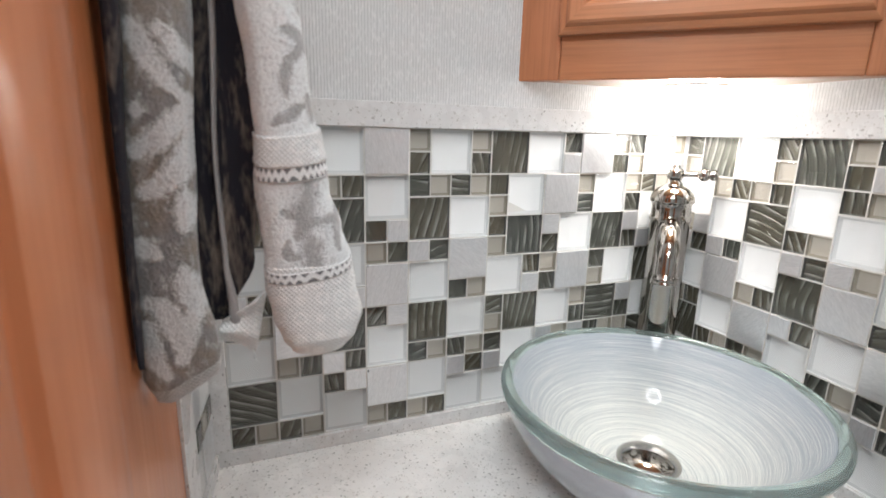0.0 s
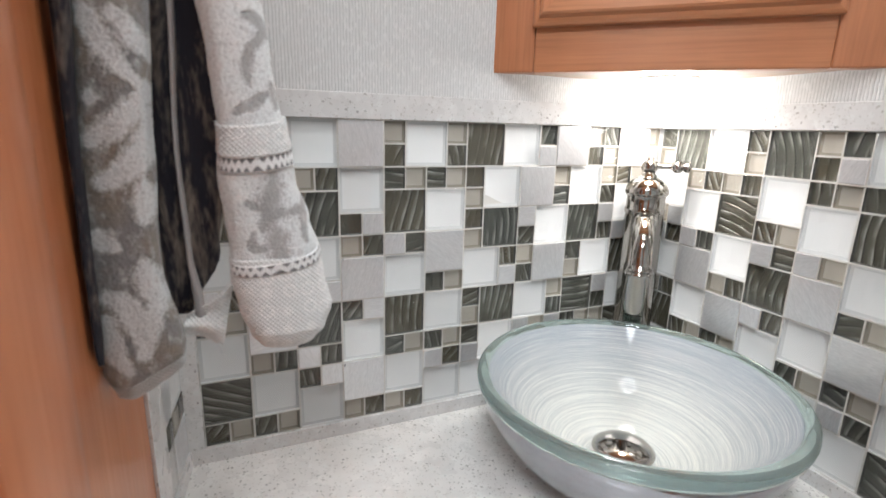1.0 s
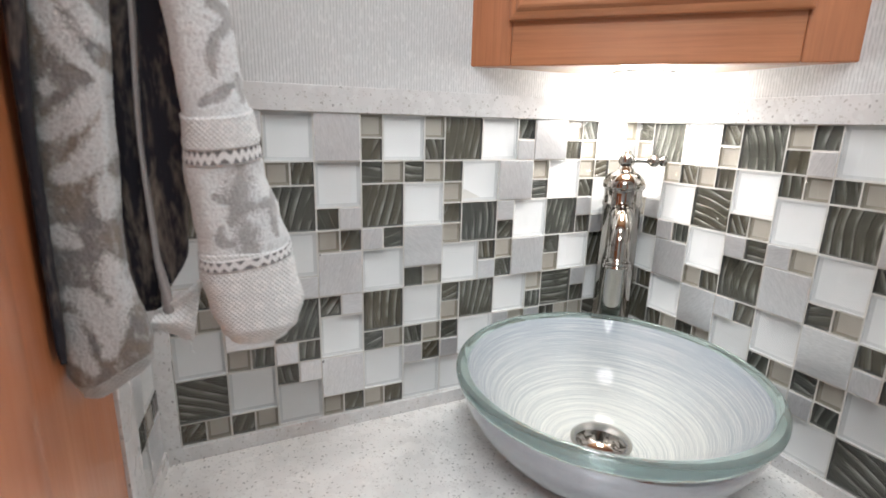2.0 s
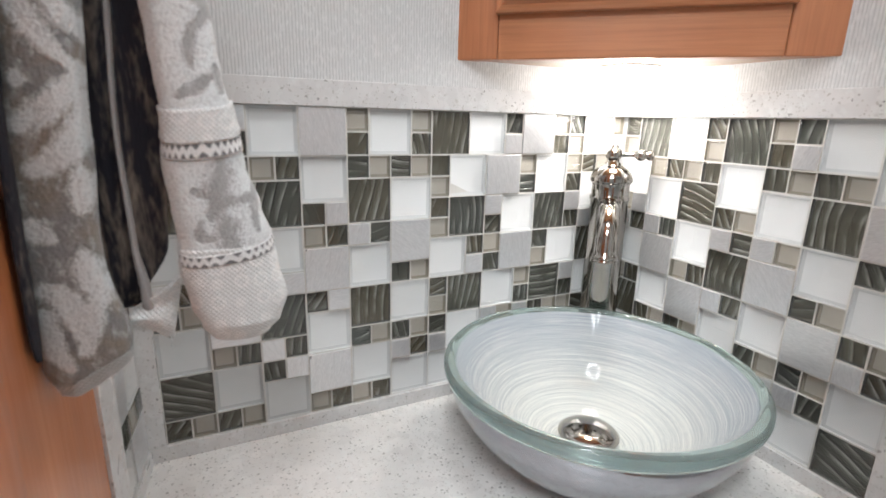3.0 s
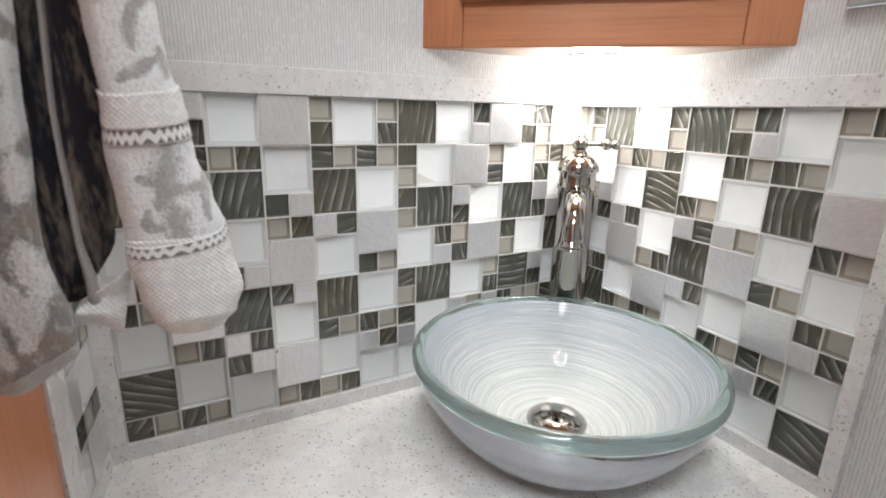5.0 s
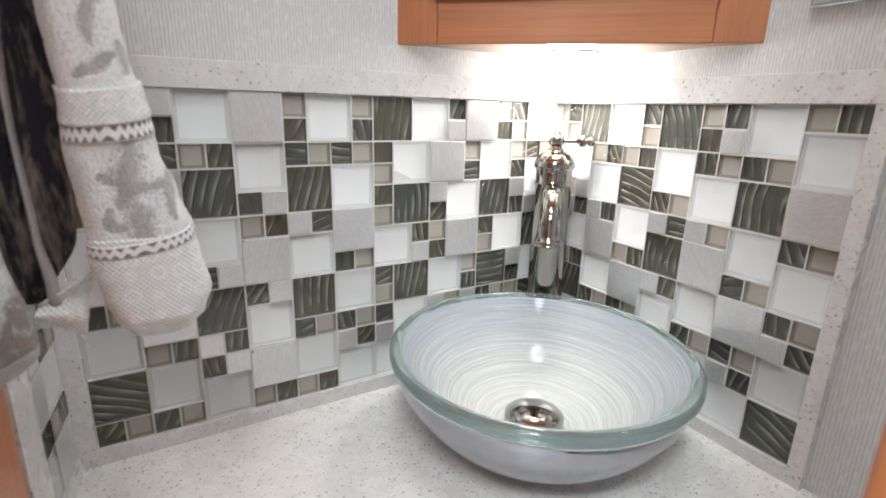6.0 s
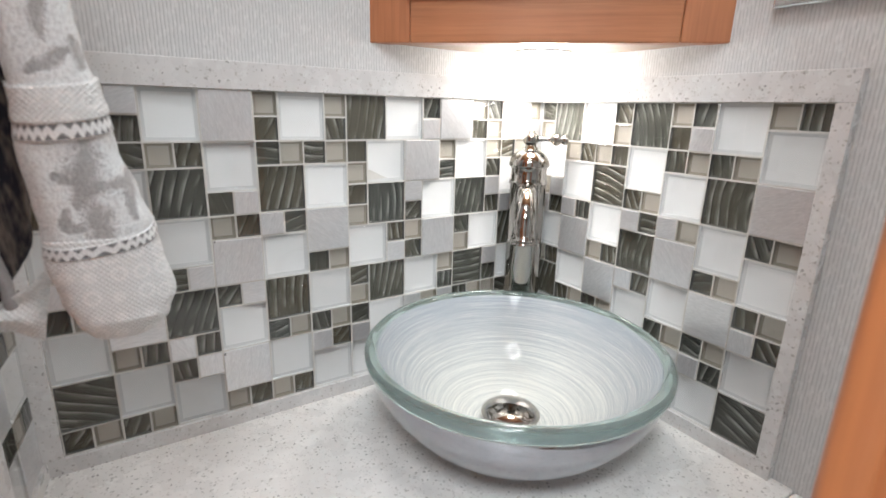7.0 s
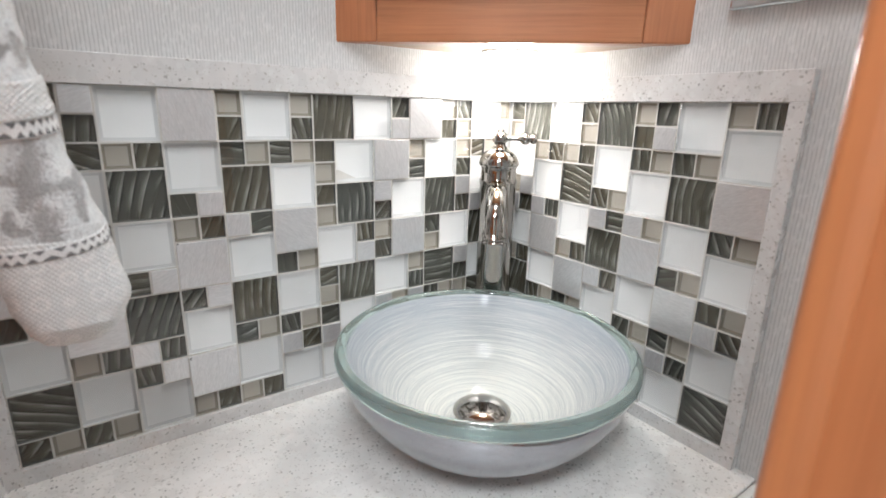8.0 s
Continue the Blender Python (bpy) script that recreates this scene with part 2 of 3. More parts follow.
def bowl_coat():
    """Silver-white lining, drawn round in fine rings; they fade upwards into a painted dark reflection."""
    n = Nodes("silver_ringed_lining")
    p = n.add("ShaderNodeSeparateXYZ", {0: n.add("ShaderNodeTexCoord").outputs["Object"]})
    rad = n.maths("SQRT", n.maths("ADD", n.maths("POWER", p.outputs[0], 2.0), n.maths("POWER", p.outputs[1], 2.0)))
    length = n.maths("ADD", rad, p.outputs[2])
    wob = n.noise(n.coords(), 14.0, 2)
    v = n.add("ShaderNodeCombineXYZ", {0: n.maths("MULTIPLY", p.outputs[0], 7.0), 1: n.maths("MULTIPLY", p.outputs[1], 7.0), 2: n.maths("MULTIPLY_ADD", wob, 0.35, n.maths("MULTIPLY", length, 2300.0))}).outputs[0]
    line = n.noise(v, 1.0, 3, 0.75)
    broad = n.noise(n.add("ShaderNodeVectorMath", {0: v, 1: (0.6, 0.6, 0.12)}, operation="MULTIPLY").outputs[0], 1.0, 2)
    upper_reflection = n.ramp(rad, (0.07, 0.0), (0.15, 1.0))
    stroke = n.ramp(n.maths("SUBTRACT", line, n.maths("MULTIPLY", upper_reflection, 0.10)), (0.41, 0.0), (0.56, 1.0))
    # blue-grey towards the rim: reflection of darker surroundings put into the colour
    ground = n.mix(upper_reflection, (0.47, 0.50, 0.49), (0.30, 0.345, 0.40))
    col = n.mix(stroke, ground, (0.80, 0.81, 0.75))
    col = n.mix(n.maths("MULTIPLY", broad, 0.25), col, (0.44, 0.48, 0.515))
    n.set(color=col, rough=0.6, spec=0.3, coat=0.3, coat_rough=0.0)
    n.bump(line, 0.12, 0.0004)
    return n.mat


BOWL_COAT = bowl_coat()
BOWL_OUT = plain("silvered_grey_glass", (0.37, 0.375, 0.405), 0.12, 0.92, 25.0, 0.05, 0.02)


def rim_glass():
    n = Nodes("sea_green_cast_glass")
    n.set(color=n.mix(n.noise(n.coords(), 18.0), (0.68, 0.83, 0.785), (0.78, 0.89, 0.86)), rough=0.03, trans=0.9, ior=1.5)
    return n.mat


RIM_GLASS = rim_glass()


def towelling(name, ground, figure, taupe):
    """Looped cotton; the woven scrolls come from the mesh's own figure weights, with ragged loop edges."""
    n = Nodes(name)
    c = n.coords()
    loops = n.noise(c, 620.0, 2)
    ragged = n.noise(n.coords((1, 1, 0.6)), 230.0, 2, 0.6)
    blots = n.noise(n.coords((1, 1, 0.7)), 75.0, 1)
    weight = n.add("ShaderNodeAttribute")
    weight.attribute_name = "figure"
    edge = n.maths("MULTIPLY_ADD", n.maths("SUBTRACT", n.maths("ADD", ragged, blots), 1.0), 0.75, n.maths("MULTIPLY_ADD", n.maths("SUBTRACT", loops, 0.5), 0.5, weight.outputs["Fac"]))
    mask = n.ramp(edge, (0.18, 0.0), (0.68, 1.0))
    tone = n.ramp(n.noise(c, 34.0, 2), (0.42, ground), (0.62, taupe))
    tone = n.mix(n.ramp(ragged, (0.5, 0.0), (0.72, 0.45)), tone, figure)
    col = n.mix(mask, tone, figure)
    col = n.mix(n.ramp(loops, (0.3, 0.34), (0.55, 0.0)), col, tuple(v * 0.55 for v in ground))
    n.set(color=col, rough=0.95, sheen=0.3, spec=0.1)
    n.bump(n.maths("ADD", loops, n.maths("MULTIPLY", mask, 0.8)), 0.6, 0.0014)
    return n.mat


def dobby(name, shade):
    """Pale honeycomb weave with small lighter rings."""
    n = Nodes(name)
    uv = n.coords((1, 0.1, 1), (0, radians(45), 0))
    p = n.add("ShaderNodeSeparateXYZ", {0: uv})
    cells = [n.maths("ABSOLUTE", n.maths("SINE", n.maths("MULTIPLY", p.outputs[k], math.pi / 0.0021))) for k in (0, 2)]
    cell = n.maths("MULTIPLY", *cells)
    loops = n.noise(n.coords(), 700.0, 2)
    spots = n.add("ShaderNodeTexVoronoi", {"Vector": n.coords((1, 0.1, 1)), "Scale": 85.0, "Randomness": 0.35}).outputs["Distance"]
    ring = n.ramp(n.maths("ABSOLUTE", n.maths("SUBTRACT", spots, 0.30)), (0.05, 1.0), (0.10, 0.0))
    col = n.mix(n.ramp(cell, (0.05, 1.0), (0.45, 0.0)), (0.76, 0.79, 0.795), (0.66, 0.675, 0.67))
    col = n.mix(n.maths("MULTIPLY", ring, 0.55), col, (0.88, 0.885, 0.88))
    col = n.mix(n.ramp(loops, (0.3, 0.25), (0.55, 0.0)), col, (0.56, 0.555, 0.55))
    col = n.mix(1.0, col, (shade, shade, shade), "MULTIPLY")
    n.set(color=col, rough=0.95, sheen=0.3, spec=0.1)
    n.bump(n.maths("MULTIPLY_ADD", loops, 0.5, cell), 0.45, 0.0014)
    return n.mat


TOWEL = towelling("grey_scroll_towelling", (0.25, 0.255, 0.26), (0.67, 0.70, 0.71), (0.27, 0.24, 0.205))
TOWEL_FAR = towelling("white_towelling_with_grey_scrolls", (0.40, 0.405, 0.41), (0.74, 0.775, 0.785), (0.40, 0.405, 0.405))
TOWEL_PALE = dobby("pale_dobby_towelling", 1.0)
TOWEL_HEM = dobby("grey_ribbed_hem", 0.62)


def towel_reverse():
    """Charcoal pile with loose brown-grey threads of the pattern showing through."""
    n = Nodes("charcoal_towel_reverse")
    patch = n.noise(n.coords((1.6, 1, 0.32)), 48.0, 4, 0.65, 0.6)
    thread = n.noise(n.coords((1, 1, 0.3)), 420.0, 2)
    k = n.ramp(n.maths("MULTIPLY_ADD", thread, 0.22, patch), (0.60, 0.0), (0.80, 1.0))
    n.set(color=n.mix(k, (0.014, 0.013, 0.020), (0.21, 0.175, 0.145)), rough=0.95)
    n.bump(n.maths("ADD", patch, thread), 0.6, 0.0015)
    return n.mat


TOWEL_DARK = towel_reverse()
# shade between the folds is put into this layer's grey
TOWEL_INNER = plain("grey_towelling_painted_shade", (0.36, 0.355, 0.355), 0.95, 0, 500.0, 0.2, 0.6)


def zigzag():
    """White band with a row of dark woven triangles."""
    n = Nodes("zigzag_woven_band")
    p = n.add("ShaderNodeSeparateXYZ", {0: n.add("ShaderNodeTexCoord").outputs["UV"]})
    saw = n.maths("PINGPONG", n.maths("MULTIPLY", p.outputs[0], 60.0), 1.0)
    line = n.maths("ABSOLUTE", n.maths("SUBTRACT", p.outputs[1], n.maths("MULTIPLY_ADD", saw, 0.44, 0.28)))
    tooth = n.maths("MULTIPLY", n.maths("GREATER_THAN", n.maths("MULTIPLY_ADD", n.noise(n.coords(), 600.0, 1), 0.12, line), 0.33), n.maths("LESS_THAN", n.maths("ABSOLUTE", n.maths("SUBTRACT", p.outputs[1], 0.5)), 0.42))
    loops = n.noise(n.coords(), 750.0, 2)
    col = n.mix(n.maths("MULTIPLY", tooth, 0.9), (0.74, 0.755, 0.76), (0.12, 0.122, 0.128))
    n.set(color=col, rough=0.95, sheen=0.4, spec=0.1)
    n.bump(loops, 0.6, 0.001)
    return n.mat


ZIGZAG = zigzag()


def glow(name, colour, strength):
    n = Nodes(name)
    n.set(color=(0.9, 0.9, 0.9))
    n.put(n.bsdf.inputs["Emission Color"], colour)
    n.bsdf.inputs["Emission Strength"].default_value = strength
    return n.mat


PUCK_GLOW = glow("warm_white_lens", (1.0, 0.97, 0.935), 56.0)
RING_GLOW = glow("bright_ring_lens", (0.92, 0.97, 1.0), 53.0)
CEILING_GLOW = glow("white_diffuser", (1.0, 0.98, 0.97), 5.0)

# ---- mesh helpers ----


def part(name, bm, material, parent=None, label="", smooth=False):
    me = bpy.data.meshes.new(name)
    bmesh.ops.recalc_face_normals(bm, faces=bm.faces)
    bm.to_mesh(me)
    bm.free()
    for m in material if isinstance(material, (list, tuple)) else [material]:
        me.materials.append(m)
    if smooth:
        me.shade_smooth()
    ob = new(name, me)
    ob.parent = parent
    return tagged(ob, label) if label else ob


def thing(name, place, label, category, kind="", group=""):
    ob = new(name)
    ob.location = place
    bpy.context.view_layer.update()
    return tagged(ob, label, category, group, kind)


def block(x0, x1, y0, y1, z0, z1, bevel=0.0, segments=2, bm=None):
    own = bm is None
    b = bmesh.new()
    bmesh.ops.create_cube(b, size=1.0, matrix=Matrix.Translation(((x0 + x1) / 2, (y0 + y1) / 2, (z0 + z1) / 2)) @ Matrix.Diagonal((abs(x1 - x0), abs(y1 - y0), abs(z1 - z0), 1)))
    if bevel:
        bmesh.ops.bevel(b, geom=list(b.edges), offset=bevel, segments=segments, affect="EDGES", profile=0.5)
    if own:
        return b
    return absorb(bm, b)


def absorb(bm, other):
    """Takes the other bmesh's faces into bm."""
    tmp = bpy.data.meshes.new("tmp")
    other.to_mesh(tmp)
    other.free()
    bm.from_mesh(tmp)
    bpy.data.meshes.remove(tmp)
    return bm


def prism(outline, z0, z1, bevel=0.0):
    """An upright prism over a plan outline."""
    b = bmesh.new()
    low = [b.verts.new((x, y, z0)) for x, y in outline]
    high = [b.verts.new((x, y, z1)) for x, y in outline]
    k = len(outline)
    b.faces.new(low), b.faces.new(high)
    for i in range(k):
        b.faces.new((low[i], low[(i + 1) % k], high[(i + 1) % k], high[i]))
    if bevel:
        bmesh.ops.bevel(b, geom=list(b.edges), offset=bevel, segments=2, affect="EDGES", profile=0.5)
    return b


def lathe(profile, steps=96, closed=False):
    """Turns a profile of (radius, height) round the z axis."""
    b = bmesh.new()
    rings = []
    for r, z in profile:
        rings.append([b.verts.new((r * math.cos(2 * math.pi * i / steps), r * math.sin(2 * math.pi * i / steps), z)) for i in range(steps)] if r > 1e-6 else [b.verts.new((0, 0, z))])
    pairs = list(zip(rings, rings[1:])) + ([(rings[-1], rings[0])] if closed else [])
    for a, c in pairs:
        for i in range(steps):
            j = (i + 1) % steps
            if len(a) == 1 and len(c) == 1:
                continue
            if len(a) == 1:
                b.faces.new((a[0], c[i], c[j]))
            elif len(c) == 1:
                b.faces.new((a[i], a[j], c[0]))
            else:
                b.faces.new((a[i], a[j], c[j], c[i]))
    return b


def sweep(path, radii, steps=24, flat=1.0):
    """A tube of changing radius along a path of points."""
    b = bmesh.new()
    pts = [Vector(p) for p in path]
    rings = []
    side = None
    for i, p in enumerate(pts):
        d = (pts[min(i + 1, len(pts) - 1)] - pts[max(i - 1, 0)]).normalized()
        side = (d.orthogonal() if side is None else side - d * side.dot(d)).normalized()
        up = d.cross(side)
        rings.append([b.verts.new(p + radii[i] * (math.cos(2 * math.pi * k / steps) * side + flat * math.sin(2 * math.pi * k / steps) * up)) for k in range(steps)])
    for a, c in zip(rings, rings[1:]):
        for k in range(steps):
            b.faces.new((a[k], a[(k + 1) % steps], c[(k + 1) % steps], c[k]))
    b.faces.new(rings[0]), b.faces.new(rings[-1])
    return b


def ease(t):
    return t * t * (3 - 2 * t)


# ---- structure ----
ROOM_W, ROOM_S, WALL_T = -0.75, -1.9, 0.05
part("floor", block(-0.85, 0.75, -2.0, 0.1, -0.04, 0), FLOOR_MAT)
part("ceiling", block(-0.85, 0.75, -2.0, 0.1, CEIL, CEIL + 0.04), CEILING_WHITE)
part("wall_north", block(-0.8, XR + BACK, BACK, BACK + WALL_T, 0, CEIL), WALLPAPER)
part("wall_east", block(XR + BACK, XR + BACK + WALL_T, -1.95, BACK + WALL_T, 0, CEIL), WALLPAPER)
part("wall_south", block(-0.8, XR + BACK, ROOM_S - WALL_T, ROOM_S, 0, CEIL), WALLPAPER)
part("wall_west", block(ROOM_W - WALL_T, ROOM_W, ROOM_S, BACK, 0, CEIL), WALLPAPER)
for name, label, cat in (("floor", "beige sheet vinyl floor", "floor"), ("ceiling", "plain white vinyl ceiling", "ceiling"),
                         ("wall_north", "wall in pale grey ribbed vinyl wallpaper", "wall"), ("wall_east", "short wall in pale grey ribbed wallpaper", "wall"),
                         ("wall_south", "plain ribbed wallpaper wall behind the viewer", "wall"), ("wall_west", "plain ribbed wallpaper wall", "wall")):
    tagged(bpy.data.objects[name], label, cat, kind="structure")

# the narrow side wall, splayed by a few degrees
SPLAY = Matrix.Translation((-0.016, 0, 0)) @ Matrix.Rotation(radians(-5.8), 4, "Z")
side_wall = part("wall_side", block(-0.10, -BACK, -0.128, 0.004, 0, CEIL), WALLPAPER)
side_wall.matrix_world = SPLAY
tagged(side_wall, "narrow splayed side wall beside the counter", "wall", kind="structure")

# cherry door post and panelling beside the counter, one moulded upright section
section = [(-0.10, -0.128), (-0.0295, -0.128), (-0.0295, -0.285)]
section += [(-0.0295 + 0.009 * math.sin(math.pi * k / 30) ** 0.6, -0.287 - 0.08 * k / 30) for k in range(1, 30)]
section += [(-0.031, -0.368), (-0.034, -0.372), (-0.031, -0.376)]
section += [(-0.031 + 0.010 * math.sin(math.pi / 2 * k / 20), -0.376 - 0.03 * k / 20) for k in range(1, 21)]
section += [(-0.021, -0.47), (-0.030, -0.48), (-0.10, -0.48)]
post = part("door_post", prism(section, 0, CEIL), POST_CHERRY, smooth=False)
tagged(post, "moulded cherry-stained door post with a round bead", "door post", kind="structure")
part("wall_side_rear", block(ROOM_W, -0.10, -0.48, -0.42, 0, CEIL), WALLPAPER)
tagged(bpy.data.objects["wall_side_rear"], "plain wall behind the door post", "wall", kind="structure")
JX, JY = 0.2765, -0.4984
section = [(JX + 0.042, JY)] + [(JX + 0.0045 - 0.0045 * math.sin(radians(a)), JY - 0.0045 + 0.0045 * math.cos(radians(a))) for a in range(0, 91, 15)]
section += [(JX, JY - 0.0075)] + [(JX + 0.0035 * (1 - math.cos(radians(a))), JY - 0.0075 - 0.008 * math.sin(radians(a))) for a in range(15, 91, 15)]
section += [(JX + 0.0035, JY - 0.09), (JX + 0.042, JY - 0.09)]
right_post = part("door_jamb", prism(section, 0, CEIL), POST_CHERRY)
tagged(right_post, "cherry-stained door jamb with a rounded edge", "door jamb", kind="structure")
# ---- counter ----
counter = thing("vanity_counter", (0.3, -0.2, COUNTER), "white speckled quartz vanity counter under the mosaic", "counter")
part("worktop", prism([(-0.045, -0.395), (XR + BACK, -0.395), (XR + BACK, BACK), (-0.03, BACK)], COUNTER - 0.03, COUNTER, 0.002), QUARTZ, None).parent = counter
bpy.data.objects["worktop"].matrix_parent_inverse = Matrix.Translation((-0.3, 0.2, -COUNTER))
edge = part("front_edge", block(-0.045, XR + BACK, -0.409, -0.3952, COUNTER - 0.034, COUNTER - 0.0003, 0.005, 3), QUARTZ, counter, "rounded quartz front edge")
edge.matrix_parent_inverse = Matrix.Translation((-0.3, 0.2, -COUNTER))
cab = thing("vanity_cabinet", (0.3, -0.2, 0), "cherry vanity cabinet below the quartz counter", "cabinet")
for nm, b, m in (("body", block(-0.02, XR + BACK - 0.002, -0.37, BACK - 0.002, 0.0, COUNTER - 0.031), CHERRY_UP),
                 ("door", block(0.02, XR - 0.03, -0.39, -0.371, 0.1, COUNTER - 0.06, 0.004), CHERRY_UP)):
    o = part(nm, b, m, cab)
    o.matrix_parent_inverse = Matrix.Translation((-0.3, 0.2, 0))

# ---- quartz trim round the mosaic ----


def trim_strip(name, b, place=None):
    o = part(name, b, TRIM_QUARTZ)
    if place is not None:
        o.matrix_world = place
    return tagged(o, "narrow speckled quartz edging strip round the mosaic", "trim", kind="structure")


trim_strip("trim_top_long", block(-0.024, XR - P, -P, BACK, TOP + 0.0001, TOP + 0.0268, 0.0006))
trim_strip("trim_foot_long", block(-0.024, XR - P, -P, BACK, COUNTER, ZT - 0.0002, 0.0006))
trim_strip("trim_end_long", block(-0.024, -0.0004, -P - 0.0003, BACK, ZT - 0.0001, TOP, 0.0006))
trim_strip("trim_top_short", block(XR - P, XR + BACK, -0.3745, BACK, TOP + 0.0001, TOP + 0.0275, 0.0006))
trim_strip("trim_foot_short", block(XR - P, XR + BACK, -0.3745, BACK, COUNTER, ZT - 0.0002, 0.0006))
trim_strip("trim_end_short", block(XR - P - 0.0003, XR + BACK, -0.3745, -0.3597, ZT - 0.0001, TOP, 0.0006))
trim_strip("trim_top_side", block(-BACK, P, -0.128, 0.0, TOP + 0.0001, TOP + 0.0268, 0.0006), SPLAY)
trim_strip("trim_foot_side", block(-BACK, P, -0.128, 0.0, COUNTER, ZT - 0.0002, 0.0006), SPLAY)
trim_strip("trim_end_side", block(-BACK, P + 0.0003, -0.128, -0.0890, ZT - 0.0001, TOP, 0.0006), SPLAY)

# ---- corner cabinet above the basin ----
A, B = Vector((0.339, BACK)), Vector((XR + BACK, -0.254))
FACE = (B - A).length
ex = (B - A).normalized()
en = Vector((ex.y, -ex.x))          # out of the face, towards the room
CAB = Matrix(((ex.x, -en.x, 0, A.x), (ex.y, -en.y, 0, A.y), (0, 0, 1, CAB_Z), (0, 0, 0, 1)))
CAB_H = 0.60
corner = new("corner_cabinet")
corner.matrix_world = CAB
tagged(corner, "cherry-stained corner wall cabinet with a raised-panel door", "cabinet")


def tri_body():
    inv = CAB.inverted()
    q = [inv @ Vector((v.x, v.y, CAB_Z)) for v in (A, B)]
    c = inv @ Vector((XR + BACK - 0.001, BACK - 0.001, CAB_Z))
    return prism([(q[0].x + 0.003, 0.019), (q[1].x - 0.003, 0.019), (c.x, c.y)], 0.012, CAB_H)


part("body", tri_body(), CHERRY_UP, corner)
low = tri_body()
for v in low.verts:
    v.co.z = 0.0118 if v.co.z > 0.1 else 0.001
part("underside", low, BIRCH, corner, "pale lit wooden underside")
part("stile", block(0, 0.047, 0, 0.0185, 0, CAB_H, 0.0015), CHERRY_UP, corner)
part("stile", block(FACE - 0.047, FACE, 0, 0.0185, 0, CAB_H, 0.0015), CHERRY_UP, corner)
part("rail", block(0.0472, FACE - 0.0472, 0.0006, 0.0185, 0, 0.058, 0.0015), CHERRY_SIDE, corner)
part("rail", block(0.0472, FACE - 0.0472, 0.0006, 0.0185, CAB_H - 0.05, CAB_H, 0.0015), CHERRY_SIDE, corner)


def mitred(x0, x1, z0, z1, profile):
    """The four bars of a mitred frame: the profile gives (inset, depth) from the outer edge inwards."""
    def ring(d, y):
        return [(x0 + d, y, z0 + d), (x1 - d, y, z0 + d), (x1 - d, y, z1 - d), (x0 + d, y, z1 - d)]
    bars = []
    for side in range(4):
        b = bmesh.new()
        rows = [[b.verts.new(ring(d, y)[side]), b.verts.new(ring(d, y)[(side + 1) % 4])] for d, y in profile]
        for p, q in zip(rows, rows[1:]):
            b.faces.new((p[0], p[1], q[1], q[0]))
        back = [b.verts.new(ring(d, -0.0004)[k]) for d in (profile[0][0], profile[-1][0]) for k in (side, (side + 1) % 4)]
        b.faces.new((rows[-1][0], rows[-1][1], back[3], back[2]))
        b.faces.new((back[0], back[1], back[3], back[2]))
        b.faces.new([r[0] for r in rows] + [back[2], back[0]])
        b.faces.new([r[1] for r in rows] + [back[3], back[1]])
        b.faces.new((rows[0][0], rows[0][1], back[1], back[0]))
        bars.append(b)
    return bars


def cabinet_door(x0, x1, z0, z1):
    door = new("door")
    door.parent = corner
    tagged(door, "raised-panel cherry door with moulded mitred edges")
    rails = [(0.0, -0.008), (0.0008, -0.0095), (0.0035, -0.0112), (0.0075, -0.0122), (0.0085, -0.0140), (0.0105, -0.0175), (0.013, -0.019), (0.026, -0.019), (0.0285, -0.0180), (0.0310, -0.0150), (0.0325, -0.0115), (0.0345, -0.0105), (0.0365, -0.0085)]
    for k, b in enumerate(mitred(x0, x1, z0, z1, rails)):
        part("door_rail" if k % 2 == 0 else "door_stile", b, CHERRY_SIDE if k % 2 == 0 else CHERRY_UP, door)
    W = 0.0365
    b = block(x0 + W, x1 - W, -0.006, -0.001, z0 + W, z1 - W)
    for bar in mitred(x0 + W, x1 - W, z0 + W, z1 - W, [(0.0, -0.007), (0.004, -0.0072), (0.022, -0.0135), (0.024, -0.0155), (0.03, -0.0155)]):
        absorb(b, bar)
    block(x0 + W + 0.0295, x1 - W - 0.0295, -0.01545, -0.001, z0 + W + 0.0295, z1 - W - 0.0295, 0.0, 1, b)
    part("door_panel", b, CHERRY_UP, door)


cabinet_door(0.045, FACE - 0.045, 0.047, CAB_H - 0.03)

# puck light under the cabinet
puck = thing("puck_light", (PUCK[0], PUCK[1], CAB_Z), "small round lit puck light under the corner cabinet", "light")
part("housing", lathe([(0.0305, -0.001), (0.034, -0.001), (0.036, 0.0), (0.036, 0.0009), (0.0, 0.0009)], 48), CEILING_WHITE, puck, "slim round white housing", True)
part("lens", lathe([(0.0303, 0.0005), (0.030, -0.006), (0.027, -0.011), (0.018, -0.0165), (0.0, -0.019)], 48), PUCK_GLOW, puck, "glowing warm white lens", True)

# ceiling light behind the viewer
clight = thing("ceiling_light", (*MAIN_LIGHT, CEIL), "flat rectangular lit ceiling light", "light")
part("frame", block(-0.24, 0.24, -0.13, 0.13, -0.022, 0.0, 0.004), CEILING_WHITE, clight)
part("diffuser", block(-0.225, 0.225, -0.115, 0.115, -0.030, -0.0225, 0.003), CEILING_GLOW, clight, "glowing white diffuser")
rlight = thing("round_ceiling_light", (*ROUND_LIGHT, CEIL), "small round lit ceiling light above the counter", "light")
part("trim_ring", lathe([(0.100, 0.0), (0.118, 0.0), (0.118, -0.008), (0.112, -0.014), (0.102, -0.014), (0.100, -0.010)], 48, True), CEILING_WHITE, rlight, "white trim ring", True)
